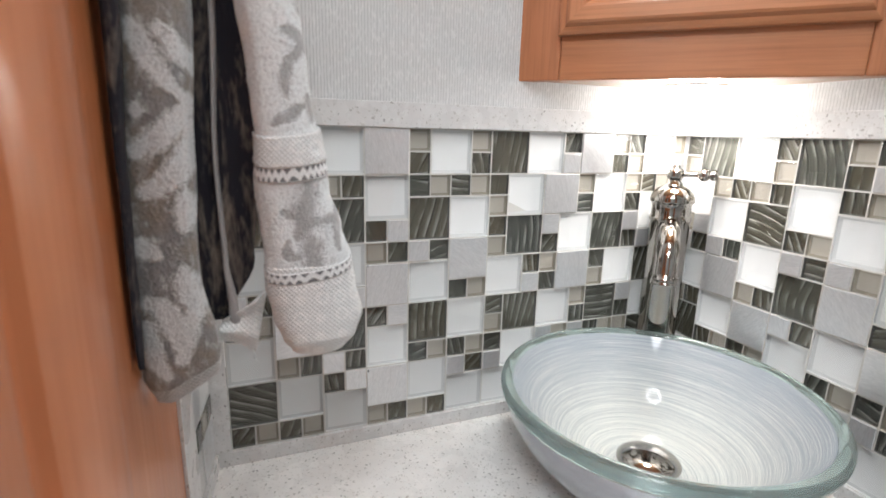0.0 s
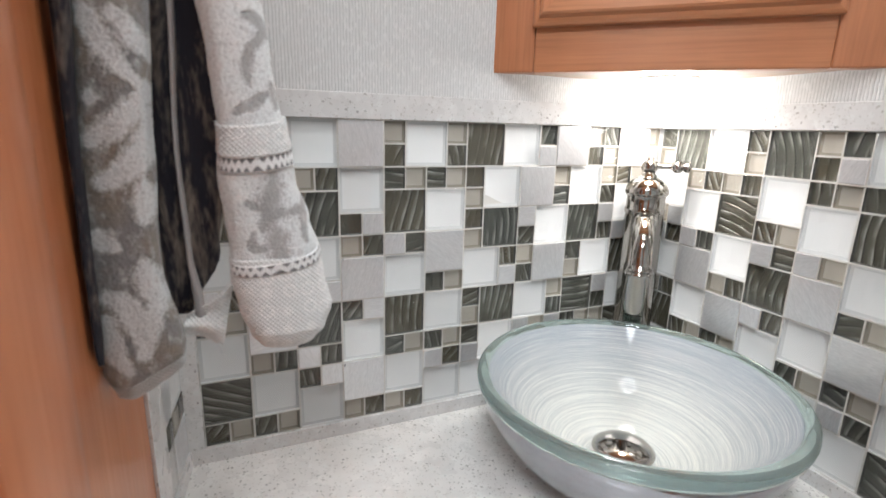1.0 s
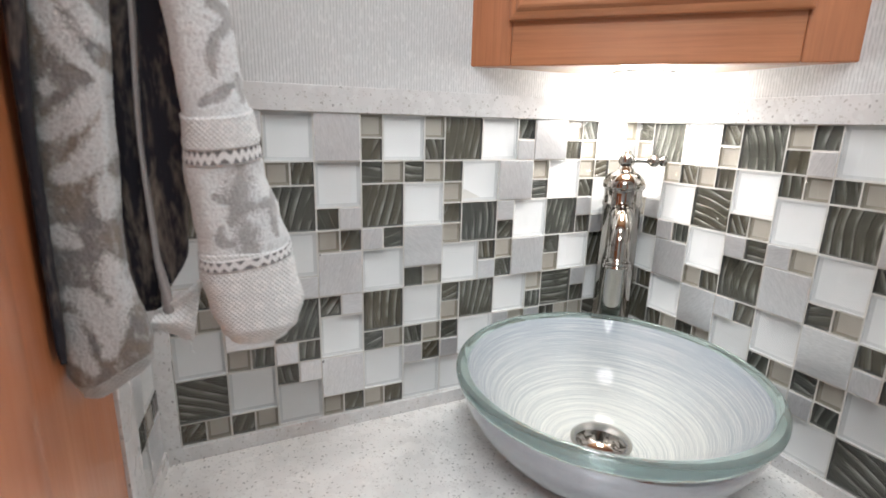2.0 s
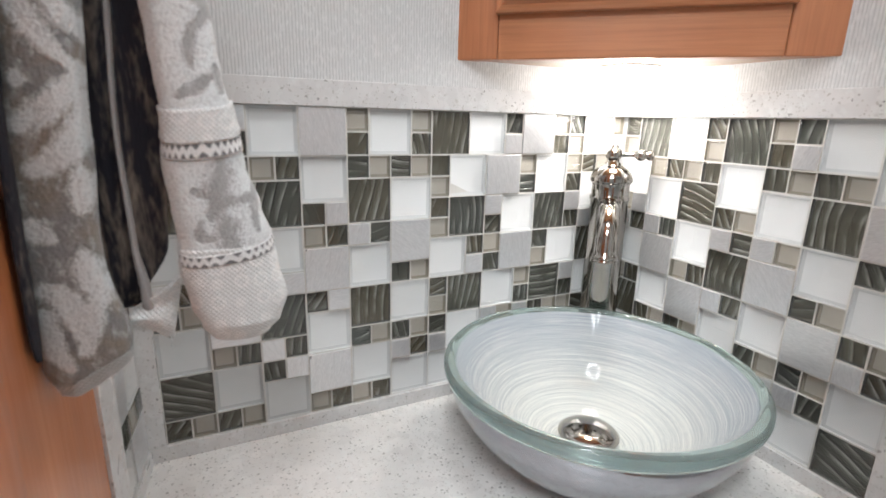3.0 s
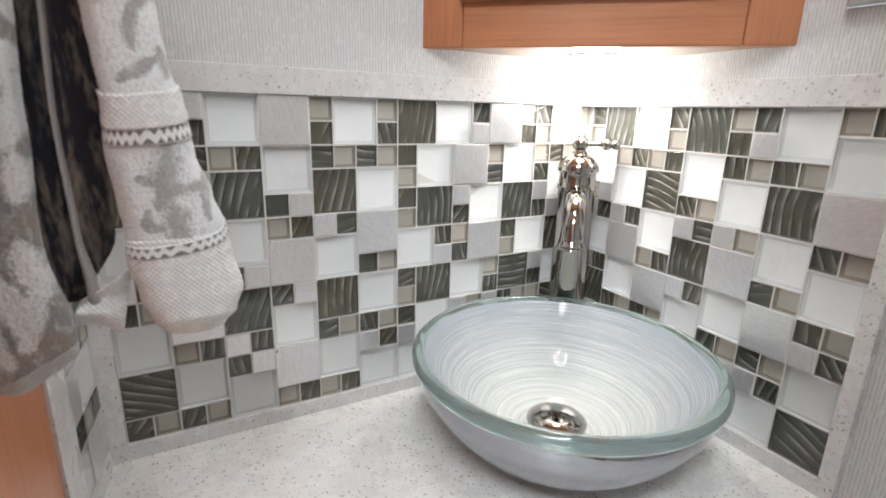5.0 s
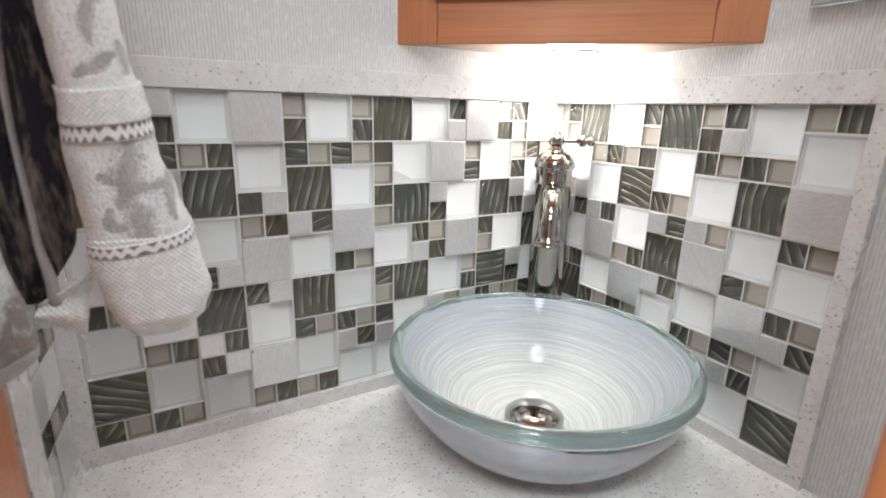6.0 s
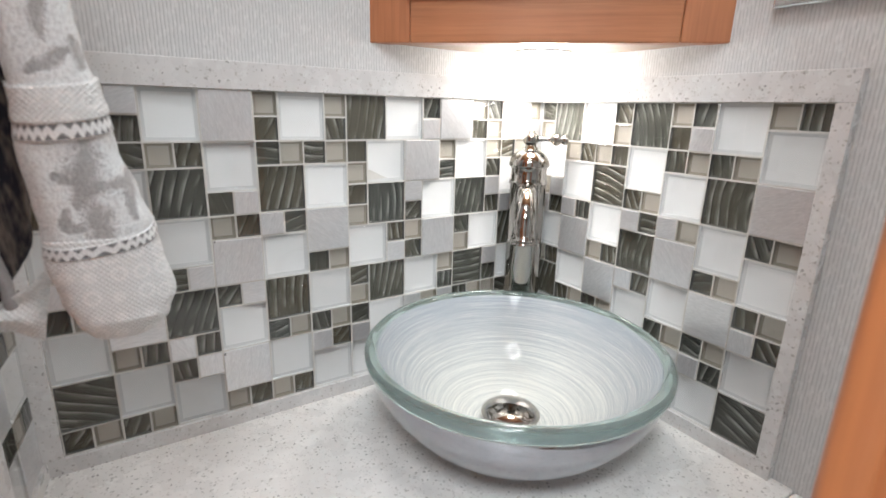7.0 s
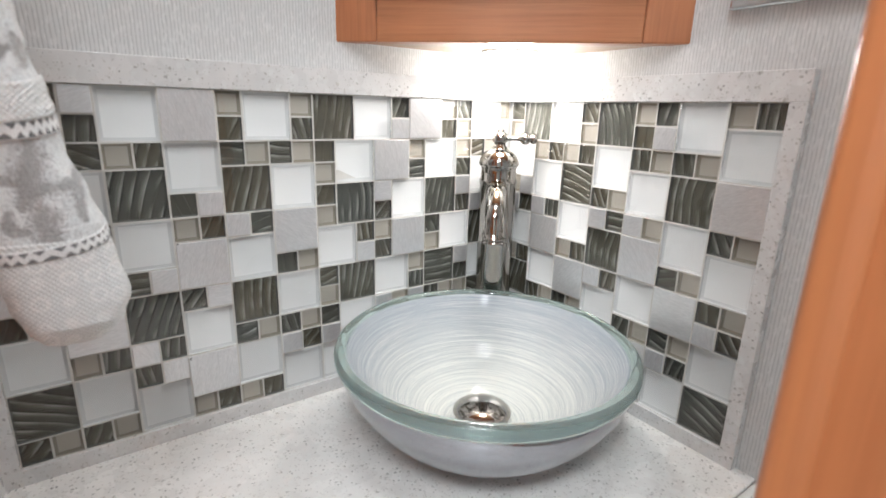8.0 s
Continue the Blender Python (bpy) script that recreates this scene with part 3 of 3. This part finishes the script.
part("ring_lens", lathe([(0.099, -0.004), (0.099, -0.012), (0.084, -0.016), (0.066, -0.014), (0.064, -0.004)], 48, True), RING_GLOW, rlight, "glowing white ring", True)
part("hub", lathe([(0.0635, -0.003), (0.0635, -0.011), (0.050, -0.014), (0.0, -0.015)], 48), CEILING_WHITE, rlight, "white centre cap", True)

# ---- basin ----
BX, BY, BR = 0.4228, -0.1771, 0.163
RIM = 1.0305 - COUNTER
basin = thing("vessel_basin", (BX, BY, COUNTER), "round glass vessel basin with silver ringed lining on the counter", "sink")


def bowl_z(r, foot, top, r0, r1, power):
    return foot + (top - foot) * ((r - r0) / (r1 - r0)) ** power


outer = [(0.0, 0.0), (0.030, 0.0), (0.036, 0.0012)]
for k in range(1, 41):
    u = math.sin(math.pi / 2 * k / 40)
    outer.append((0.036 + 0.1228 * u, 0.0012 + (RIM - 0.0177) * (0.5 * u ** 2.2 + 0.5 * (1 - math.sqrt(max(0.0, 1 - u * u))))))
inner = [(0.1503 - (0.1503 - 0.028) * k / 32, bowl_z(0.1503 - (0.1503 - 0.028) * k / 32, 0.0115, RIM - 0.005, 0.0, 0.1503, 2.3)) for k in range(33)]
part("outer_shell", lathe(outer, 128), BOWL_OUT, basin, "glossy silver-grey outside", True)
part("lining", lathe(inner + [(0.0, inner[-1][1] - 0.001)], 128), BOWL_COAT, basin, "silver-white lining with fine rings", True)
lip = [(0.1501, RIM - 0.0052), (0.1525, RIM - 0.0014), (0.1560, RIM), (0.1600, RIM - 0.0008), (0.1630, RIM - 0.0036), (0.1639, RIM - 0.0075), (0.1632, RIM - 0.012), (0.1612, RIM - 0.015), (0.1588, RIM - 0.0164), (0.1540, RIM - 0.012)]
rim = part("rim", lathe(lip, 128, True), RIM_GLASS, basin, "polished sea-green glass rim", True)
rim.visible_shadow = False

drain = thing("basin_drain", (BX, BY, COUNTER + 0.0135), "polished nickel pop-up drain in the basin", "drain")
part("flange", lathe([(0.0, 0.0), (0.030, 0.0005), (0.0305, 0.0025), (0.028, 0.004), (0.024, 0.0035), (0.0, 0.0035)], 64), NICKEL, drain, smooth=True)
# near-black neck: the gap's shade is put into its colour
part("neck", lathe([(0.0, 0.003), (0.018, 0.0035), (0.018, 0.014), (0.0, 0.014)], 48), DRAIN_SHADE, drain, "neck painted dark as the shade under the stopper")
part("stopper", lathe([(0.0, 0.012), (0.031, 0.0125), (0.0335, 0.0142), (0.0332, 0.016), (0.028, 0.0198), (0.017, 0.0228), (0.0, 0.0240)], 64), NICKEL, drain, "domed mirror-bright stopper", True)

# ---- tap ----
FX, FY = 0.5575, -0.0325
AIM = Vector((BX - FX, BY - FY, 0)).normalized()
tap = thing("basin_tap", (FX, FY, COUNTER), "tall polished nickel vessel tap behind the basin", "tap")
tap.rotation_euler = (0, 0, math.atan2(AIM.y, AIM.x))
part("body", lathe([(0.0, 0.0), (0.029, 0.0), (0.029, 0.004), (0.0280, 0.008), (0.0258, 0.012), (0.0250, 0.262), (0.0264, 0.264), (0.0264, 0.268), (0.0248, 0.270), (0.0246, 0.283), (0.0255, 0.285), (0.0255, 0.2865),
                    (0.0275, 0.2875), (0.0282, 0.290), (0.0273, 0.295), (0.0244, 0.301), (0.0196, 0.3058), (0.0133, 0.3092), (0.0105, 0.310), (0.0105, 0.3125), (0.0078, 0.3145), (0.0078, 0.319), (0.0, 0.319)], 64), NICKEL, tap, smooth=True)
part("finial", lathe([(0.0, 0.316), (0.0075, 0.3165), (0.0102, 0.320), (0.0108, 0.3245), (0.0098, 0.329), (0.006, 0.332), (0.0045, 0.333), (0.0052, 0.335), (0.0, 0.337)], 40), NICKEL, tap, smooth=True)
spout_path, spout_r = [], []
for k in range(25):
    a = math.pi * 0.5 * k / 24
    spout_path.append((0.012 + 0.058 * math.sin(a), 0, 0.212 + 0.045 * math.cos(a) ** 1.0))
    spout_r.append(0.0135)
spout_path += [(0.070, 0, 0.203), (0.070, 0, 0.2025), (0.070, 0, 0.199), (0.070, 0, 0.198), (0.070, 0, 0.1975), (0.070, 0, 0.194), (0.070, 0, 0.1935)]
spout_r += [0.0135, 0.0158, 0.0160, 0.0140, 0.0172, 0.0172, 0.0135]
part("spout", sweep(spout_path, spout_r, 32), NICKEL, tap, "curved round spout with a ringed mouth", True)
lever = part("lever", sweep([(0, y, 0.3245) for y in (0.004, 0.012, 0.022, 0.027, 0.0285, 0.031, 0.0345, 0.038, 0.0395, 0.0405, 0.042, 0.045, 0.048, 0.050, 0.0505)],
                            [0.0042, 0.0032, 0.0030, 0.0036, 0.006, 0.0078, 0.0086, 0.0074, 0.0050, 0.0046, 0.0064, 0.0074, 0.0062, 0.0032, 0.001], 24), NICKEL, tap, "turned lever handle with a ball end", True)

# ---- framed mirror on the short wall ----
mirror = thing("framed_mirror", (XR + BACK, -0.42, 1.53), "small wall mirror in a slim silver frame", "mirror")
M0, M1, Z0, Z1 = -0.128, 0.128, -0.162, 0.162
for y0, y1, z0, z1 in ((M0, M1, Z0, Z0 + 0.010), (M0, M1, Z1 - 0.010, Z1), (M0, M0 + 0.010, Z0 + 0.0102, Z1 - 0.0102), (M1 - 0.010, M1, Z0 + 0.0102, Z1 - 0.0102)):
    b = block(-0.010, 0, y0, y1, z0, z1, 0.003, 3)
    part("frame_bar", b, SILVER, mirror)
part("mirror_glass", block(-0.005, -0.001, M0 + 0.0102, M1 - 0.0102, Z0 + 0.0102, Z1 - 0.0102), MIRROR, mirror, "clear silvered glass")

# ---- towel ----


def cloth(rows, y_mid, depth, seed, folds, z_lo=None, z_hi=None, grow=0.0, sag=0.0, slant=0.0, pile=0.0004, steps=110, fine=0.0011):
    """A hanging roll of cloth: rows of (height, left, right), smoothed, with soft folds round it and a looped pile.
    The cut from z_lo to z_hi may be taken, grown outwards by grow and sagging in front by sag."""
    zs = [r[0] for r in rows]
    lo_z, hi_z = zs[0] if z_lo is None else z_lo, zs[-1] if z_hi is None else z_hi
    b = bmesh.new()
    uv = b.loops.layers.uv.new("UVMap")
    rings = []
    n_up = max(4, int((hi_z - lo_z) / fine))
    for i in range(n_up + 1):
        z = lo_z + (hi_z - lo_z) * i / n_up
        k = max([j for j in range(len(rows) - 1) if rows[j][0] <= z + 1e-9] or [0])
        t = ease(min(1, max(0, (z - rows[k][0]) / (rows[k + 1][0] - rows[k][0]))))
        x0 = rows[k][1] + (rows[k + 1][1] - rows[k][1]) * t
        x1 = rows[k][2] + (rows[k + 1][2] - rows[k][2]) * t
        cx, hw = (x0 + x1) / 2, (x1 - x0) / 2
        close = min(1.0, math.sqrt(max(0.0, (z - zs[0]) / 0.02)) + 0.15)
        ring = []
        for s in range(steps):
            a = 2 * math.pi * s / steps
            ca, sa = math.cos(a), math.sin(a)
            ca, sa = math.copysign(abs(ca) ** 0.75, ca), math.copysign(abs(sa) ** 0.75, sa)
            w = 1 + 0.04 * math.sin(folds * a + seed + z * 18) + 0.05 * noise.noise((ca * 2 + seed, sa * 2, z * 22))
            fuzz = grow + pile * (noise.noise((ca * hw * 900 + seed, sa * depth * 900, z * 900)) + 0.25 * noise.noise((ca * hw * 420, sa * depth * 420 + seed, z * 420)))
            lift = slant * max(0.0, cx + hw * ca - rows[0][1]) * max(0.0, 1 - (z - zs[0]) / 0.07)
            ring.append(b.verts.new((cx + (hw * w + fuzz) * ca, y_mid + (depth * close * w + fuzz) * sa, z + lift + sag * (min(0.0, sa) + 0.5 * ca))))
        rings.append(ring)
    for i, (lo, hi) in enumerate(zip(rings, rings[1:])):
        for s in range(steps):
            f = b.faces.new((lo[s], lo[(s + 1) % steps], hi[(s + 1) % steps], hi[s]))
            for loop, (u, v) in zip(f.loops, ((s, i), (s + 1, i), (s + 1, i + 1), (s, i + 1))):
                loop[uv].uv = (u / steps, v / n_up)
    b.faces.new(rings[0]), b.faces.new(rings[-1])
    return b


towel = thing("hand_towel", (0, 0, 0), "folded grey and white scroll-patterned hand towel hanging beside the counter", "towel")
NEAR = [(1.1185, -0.015, 0.005), (1.1225, -0.0235, 0.0115), (1.140, -0.029, 0.013), (1.20, -0.029, 0.006), (1.26, -0.028, 0.008), (1.345, -0.024, 0.012), (1.52, -0.028, 0.02)]
FAR = [(1.1375, 0.065, 0.081), (1.1415, 0.0555, 0.0895), (1.150, 0.050, 0.0965), (1.164, 0.045, 0.1008), (1.187, 0.0415, 0.0965), (1.205, 0.0425, 0.0935), (1.2225, 0.041, 0.088), (1.247, 0.039, 0.0805), (1.266, 0.0405, 0.078), (1.272, 0.041, 0.0765), (1.297, 0.039, 0.0722), (1.312, 0.038, 0.0705), (1.352, 0.033, 0.0665), (1.52, 0.0, 0.045)]
YN, YF = -0.226, -0.222
# woven scrolls as tapered curves: three (x, z) and the half width; white on the near fold, grey on the far one
NEAR_SCROLLS = [
    (-0.015, 1.330, -0.011, 1.312, 0.001, 1.301, 0.0041), (-0.002, 1.328, 0.005, 1.321, 0.011, 1.311, 0.0040), (0.001, 1.301, 0.006, 1.297, 0.010, 1.290, 0.0024),
    (0.006, 1.290, -0.004, 1.275, -0.020, 1.268, 0.0046), (0.009, 1.283, 0.009, 1.258, -0.016, 1.247, 0.0050), (0.003, 1.244, 0.003, 1.236, 0.001, 1.227, 0.0042),
    (-0.021, 1.219, -0.018, 1.214, -0.014, 1.212, 0.0042), (-0.001, 1.202, -0.001, 1.195, -0.001, 1.185, 0.0045), (-0.020, 1.185, -0.006, 1.174, -0.006, 1.156, 0.0051),
    (0.006, 1.187, -0.001, 1.169, -0.007, 1.149, 0.0043), (-0.022, 1.172, -0.025, 1.155, -0.015, 1.141, 0.0040), (-0.017, 1.291, -0.017, 1.289, -0.017, 1.287, 0.0026)]
FAR_SCROLLS = [
    (0.058, 1.334, 0.074, 1.330, 0.060, 1.318, 0.0032), (0.060, 1.318, 0.056, 1.308, 0.057, 1.299, 0.0029), (0.050, 1.284, 0.058, 1.288, 0.067, 1.295, 0.0027),
    (0.069, 1.300, 0.071, 1.294, 0.071, 1.286, 0.0022), (0.066, 1.253, 0.068, 1.237, 0.062, 1.220, 0.0057), (0.053, 1.233, 0.071, 1.224, 0.083, 1.230, 0.0032),
    (0.068, 1.216, 0.070, 1.205, 0.069, 1.195, 0.0055), (0.087, 1.244, 0.082, 1.225, 0.085, 1.209, 0.0022), (0.055, 1.216, 0.050, 1.204, 0.061, 1.206, 0.0022)]


def weave_figure(ob, scrolls, foot, repeat, inverse=False):
    """Gives each point of a cloth its share of the woven scrolls; the figure repeats upwards."""
    me = ob.data
    co = np.empty(len(me.vertices) * 3, dtype=np.float32)
    me.vertices.foreach_get("co", co)
    x, z = co[0::3], foot + (co[2::3] - foot) % repeat
    share = np.zeros_like(x)
    for ax, az, bx, bz, cx, cz, half in scrolls:
        for t in np.linspace(0, 1, 15):
            px = (1 - t) ** 2 * ax + 2 * t * (1 - t) * bx + t * t * cx
            pz = (1 - t) ** 2 * az + 2 * t * (1 - t) * bz + t * t * cz
            w = half * (0.62 + 0.38 * math.sin(math.pi * t))
            share = np.maximum(share, np.clip(1.25 - 0.58 * np.hypot(x - px, z - pz) / w, 0, 1))
    me.attributes.new("figure", "FLOAT", "POINT").data.foreach_set("value", 1 - share if inverse else share)


weave_figure(part("near_fold", cloth(NEAR, YN, 0.012, 1.0, 3, slant=0.6), TOWEL, towel, "grey scroll-patterned fold", True), NEAR_SCROLLS, 1.13, 0.205)
part("hem", cloth(NEAR, YN, 0.012, 1.0, 3, 1.1190, 1.131, 0.0005, slant=0.6), TOWEL_HEM, towel, "ribbed grey hem", True)
weave_figure(part("far_fold", cloth(FAR, YF, 0.016, 4.0, 2, 1.196), TOWEL_FAR, towel, "white fold with grey scrolls", True), FAR_SCROLLS, 1.19, 0.15, True)
part("border", cloth(FAR, YF, 0.0165, 4.0, 2, 1.2640, 1.2815, 0.0012, 0.004), TOWEL_PALE, towel, "pale honeycomb band above the triangles", True)
part("border", cloth(FAR, YF, 0.0165, 4.0, 2, None, 1.200, 0.0003), TOWEL_PALE, towel, "pale woven border at the foot", True)
part("zigzag_band", cloth(FAR, YF, 0.0165, 4.0, 2, 1.2555, 1.2645, 0.0007, 0.004, pile=0.0002), ZIGZAG, towel, "white band with dark woven triangles", True)
part("zigzag_band", cloth(FAR, YF, 0.0165, 4.0, 2, 1.1965, 1.2035, 0.0007, 0.006, pile=0.0002), ZIGZAG, towel, "white band with dark woven triangles", True)
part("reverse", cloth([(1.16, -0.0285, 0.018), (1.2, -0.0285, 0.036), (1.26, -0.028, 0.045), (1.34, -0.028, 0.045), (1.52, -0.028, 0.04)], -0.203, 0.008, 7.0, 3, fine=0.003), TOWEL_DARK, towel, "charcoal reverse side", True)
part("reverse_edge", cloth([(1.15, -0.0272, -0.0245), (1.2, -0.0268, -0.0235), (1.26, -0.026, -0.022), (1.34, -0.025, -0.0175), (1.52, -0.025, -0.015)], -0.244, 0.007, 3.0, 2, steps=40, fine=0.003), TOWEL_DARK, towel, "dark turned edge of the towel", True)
part("inner_layer", cloth([(1.152, 0.018, 0.029), (1.17, 0.0187, 0.0245), (1.20, 0.0172, 0.0206), (1.26, 0.0162, 0.0190), (1.352, 0.0198, 0.0232), (1.52, 0.012, 0.02)], -0.2115, 0.006, 2.0, 2, steps=60, fine=0.002), TOWEL_INNER, towel, "grey inner layer with the folds' shade painted in", True)


def corner_flap(across=28, up=36):
    """A turned-out corner of cloth: a rippled, thick patch that widens towards its pointed ends."""
    a, b, c, d = Vector((0.0085, -0.216, 1.150)), Vector((0.0335, -0.214, 1.139)), Vector((0.0155, -0.217, 1.164)), Vector((0.0425, -0.213, 1.1825))
    bm = bmesh.new()
    sides = []
    for face in (-1, 1):
        rows = []
        for i in range(up + 1):
            v = i / up
            row = []
            for k in range(across + 1):
                u = k / across
                p = (a * (1 - u) + b * u) * (1 - v) + (c * (1 - u) + d * u) * v
                pinch = 0.35 * math.sin(math.pi * u) ** 2 * (v - 0.5)
                p = p - (c - a) * pinch
                swell = 0.0022 * (1 - (2 * u - 1) ** 4) * (1 - (2 * v - 1) ** 4) + 0.0004
                ripple = 0.0022 * math.sin(9.5 * v + 2.2 * u) + 0.0012 * math.sin(5 * u + 1) + 0.0004 * noise.noise((p.x * 700, p.z * 700, 3.0))
                row.append(bm.verts.new((p.x, p.y + ripple + face * swell, p.z)))
            rows.append(row)
        for lo, hi in zip(rows, rows[1:]):
            for k in range(across):
                bm.faces.new((lo[k], lo[k + 1], hi[k + 1], hi[k]))
        sides.append(rows)
    f, g = sides
    rim_f = f[0] + [r[-1] for r in f[1:]] + f[-1][-2::-1] + [r[0] for r in f[-2:0:-1]]
    rim_g = g[0] + [r[-1] for r in g[1:]] + g[-1][-2::-1] + [r[0] for r in g[-2:0:-1]]
    for k in range(len(rim_f)):
        m = (k + 1) % len(rim_f)
        bm.faces.new((rim_f[k], rim_f[m], rim_g[m], rim_g[k]))
    return bm


part("corner_flap", corner_flap(), TOWEL_PALE, towel, "small turned-out towel corner", True)
part("loose_thread", sweep([(0.031, -0.215, 1.142), (0.0325, -0.2155, 1.1385), (0.0318, -0.2155, 1.1355), (0.0335, -0.215, 1.1330)], [0.0005, 0.0004, 0.0004, 0.0002], 8), TOWEL_PALE, towel, "loose white thread", True)

# ---- mosaic ----
LONG = ["W.tmW.M.tW.tD.W.dM.tdW.t", "..md....d..d....m..dt..m", "tdtdtdW.dtdtdW.M.tW.tdtm", "D.W.D...D.W.t....d..dW.t",
        "......dm....dD.mW.D.m..d", "W.tdW.tdmdM.t..d....dmtm", "..M...M.W...W.dtM.dW.D.t", "md..dm....dt..md..t....d",
        "dtM.D.dmD.W.dD.W.tD.mW.t", "W.....W.....t....d..d..m", "..tdmd..dtdtdW.mtmdttdmd", "D.W.dmM.W.mdm..D.W.M.W.d",
        "....W.....W.W.d........t", "dtdt..tdtd....tdtdtmdtdm"]
SHORT = [" dD.W.dD.tdW.td", " t....t..dm..W.", " W.tdtdW.dtdt..", " ..W.D...W.D.M.", " tm....dt......", " mdmdW.mdmtW.dt", " W.M...D.M...W.",
         " ....td....dt..", " tdW.M.mdW.M.dt", " D.....W.....md", " ..dtdt..dtdtW.", " W.M.W.D.W.md..", " ..........W.D.", " dtdtdmtdtd...."]
SIDE = ["W.td", "..mt", "tdW.", "M...", "..dt", "dtM.", "W...", "..td", "tmdt", "M.W.", "....", "tdtd", "W.M.", "...."]
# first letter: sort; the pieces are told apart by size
SORTS = {"w": [GLASS, WHITE_EDGE_SHADE, WHITE_BACK], "d": [GLASS, DARK_SIDE, DARK_BACK], "t": [GLASS, TAUPE_EDGE_SHADE, TAUPE_BACK], "m": [BRUSHED]}
GAP = 0.0017
tile_meshes = {}


def tile_mesh(sort, wide, high):
    """One tile, face at y = 0, its body behind. Glass tiles have a clear front over a painted back and flanks; white
    and taupe flanks are painted darker as edge shade.
    """
    key = (sort, round(wide, 4), round(high, 4))
    if key in tile_meshes:
        return tile_meshes[key]
    me = bpy.data.meshes.new("tile")
    w, h = (wide - GAP) / 2, (high - GAP) / 2
    c, d = 0.0011, 0.0074
    if sort == "m":
        c, d = 0.0005, 0.0022
    rings = [(w - c, h - c, 0.0), (w - c * 0.3, h - c * 0.3, c * 0.3), (w, h, c), (w, h, d)]
    inset = {"m": 0.0, "w": 0.0034, "t": 0.0028}.get(sort, 0.0012)
    rings.append((w - inset, h - inset, d + {"m": 0.0}.get(sort, 0.0004)))
    verts, faces, mats = [], [], []
    for x, z, y in rings:
        verts += [(-x, y, -z), (x, y, -z), (x, y, z), (-x, y, z)]
    faces.append((0, 1, 2, 3)), mats.append(0)
    for k in range(4):
        for i in range(4):
            a, b2 = 4 * k + i, 4 * k + (i + 1) % 4
            faces.append((b2, a, a + 4, b2 + 4))
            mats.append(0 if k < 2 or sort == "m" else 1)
    faces.append((19, 18, 17, 16)), mats.append(0 if sort == "m" else 2)
    me.from_pydata(verts, [], faces)
    for m in SORTS[sort]:
        me.materials.append(m)
    for p, m in zip(me.polygons, mats):
        p.material_index = m
    tile_meshes[key] = me
    return me


def mosaic(name, grid, place, first, last, label):
    """Lays a grid of tiles; local x runs along the wall, y into it. Cuts what passes first or last."""
    rng = random.Random(len(grid[0]))
    bed_bm = block(first, last, 0.0083, BACK - 0.0004, ZT, TOP)
    joint = bmesh.new()
    laid = []
    for r, row in enumerate(grid):
        for c, ch in enumerate(row):
            if ch in " .":
                continue
            n = 2 if ch.isupper() else 1
            x0, x1 = max(c * U, first), min((c + n) * U, last)
            z1, z0 = TOP - r * U, TOP - (r + n) * U
            if x1 - x0 < 0.008:
                continue
            laid.append((ch.lower(), x0, x1, z0, z1))
            # raked joint round the tile
            g = GAP / 2 + 0.0003
            ring = [(x0, z0), (x1, z0), (x1, z1), (x0, z1)]
            hole = [(x0 + g, z0 + g), (x1 - g, z0 + g), (x1 - g, z1 - g), (x0 + g, z1 - g)]
            y = 0.0013 + rng.uniform(-0.0002, 0.0003)
            o4 = [joint.verts.new((x, 0.0013, z)) for x, z in ring]
            i4 = [joint.verts.new((x, y, z)) for x, z in hole]
            for i in range(4):
                joint.faces.new((o4[i], o4[(i + 1) % 4], i4[(i + 1) % 4], i4[i]))
    bmesh.ops.remove_doubles(joint, verts=joint.verts, dist=0.00005)
    absorb(bed_bm, joint)
    bed = part(name, bed_bm, GROUT)
    bed.matrix_world = place
    tagged(bed, label, "tile wall", kind="structure")
    for sort, x0, x1, z0, z1 in laid:
        o = new("tile", tile_mesh(sort, x1 - x0, z1 - z0))
        o.parent = bed
        o.location = ((x0 + x1) / 2, rng.uniform(-0.0004, 0.0003) + (0.0003 if sort == "m" else 0.0), (z0 + z1) / 2)
        o.rotation_euler = (rng.gauss(0, 0.006), rng.gauss(0, 0.004), rng.gauss(0, 0.006))
        if sort != "m":
            o.visible_shadow = False


mosaic("mosaic_long", LONG, Matrix.Identity(4), -0.001, XR - 0.0005, "mosaic of white, charcoal and taupe glass and brushed metal tiles")
mosaic("mosaic_short", SHORT, Matrix.Translation((XR, 0.0215, 0)) @ Matrix.Rotation(radians(-90), 4, "Z"), 0.0245, 15 * U + 0.0005, "glass and metal mosaic on the short wall")
mosaic("mosaic_side", SIDE, SPLAY @ Matrix.Rotation(radians(90), 4, "Z") @ Matrix.Translation((-4 * U - 0.003, 0, 0)), 0.0157, 4 * U + 0.001, "narrow strip of glass and metal mosaic")
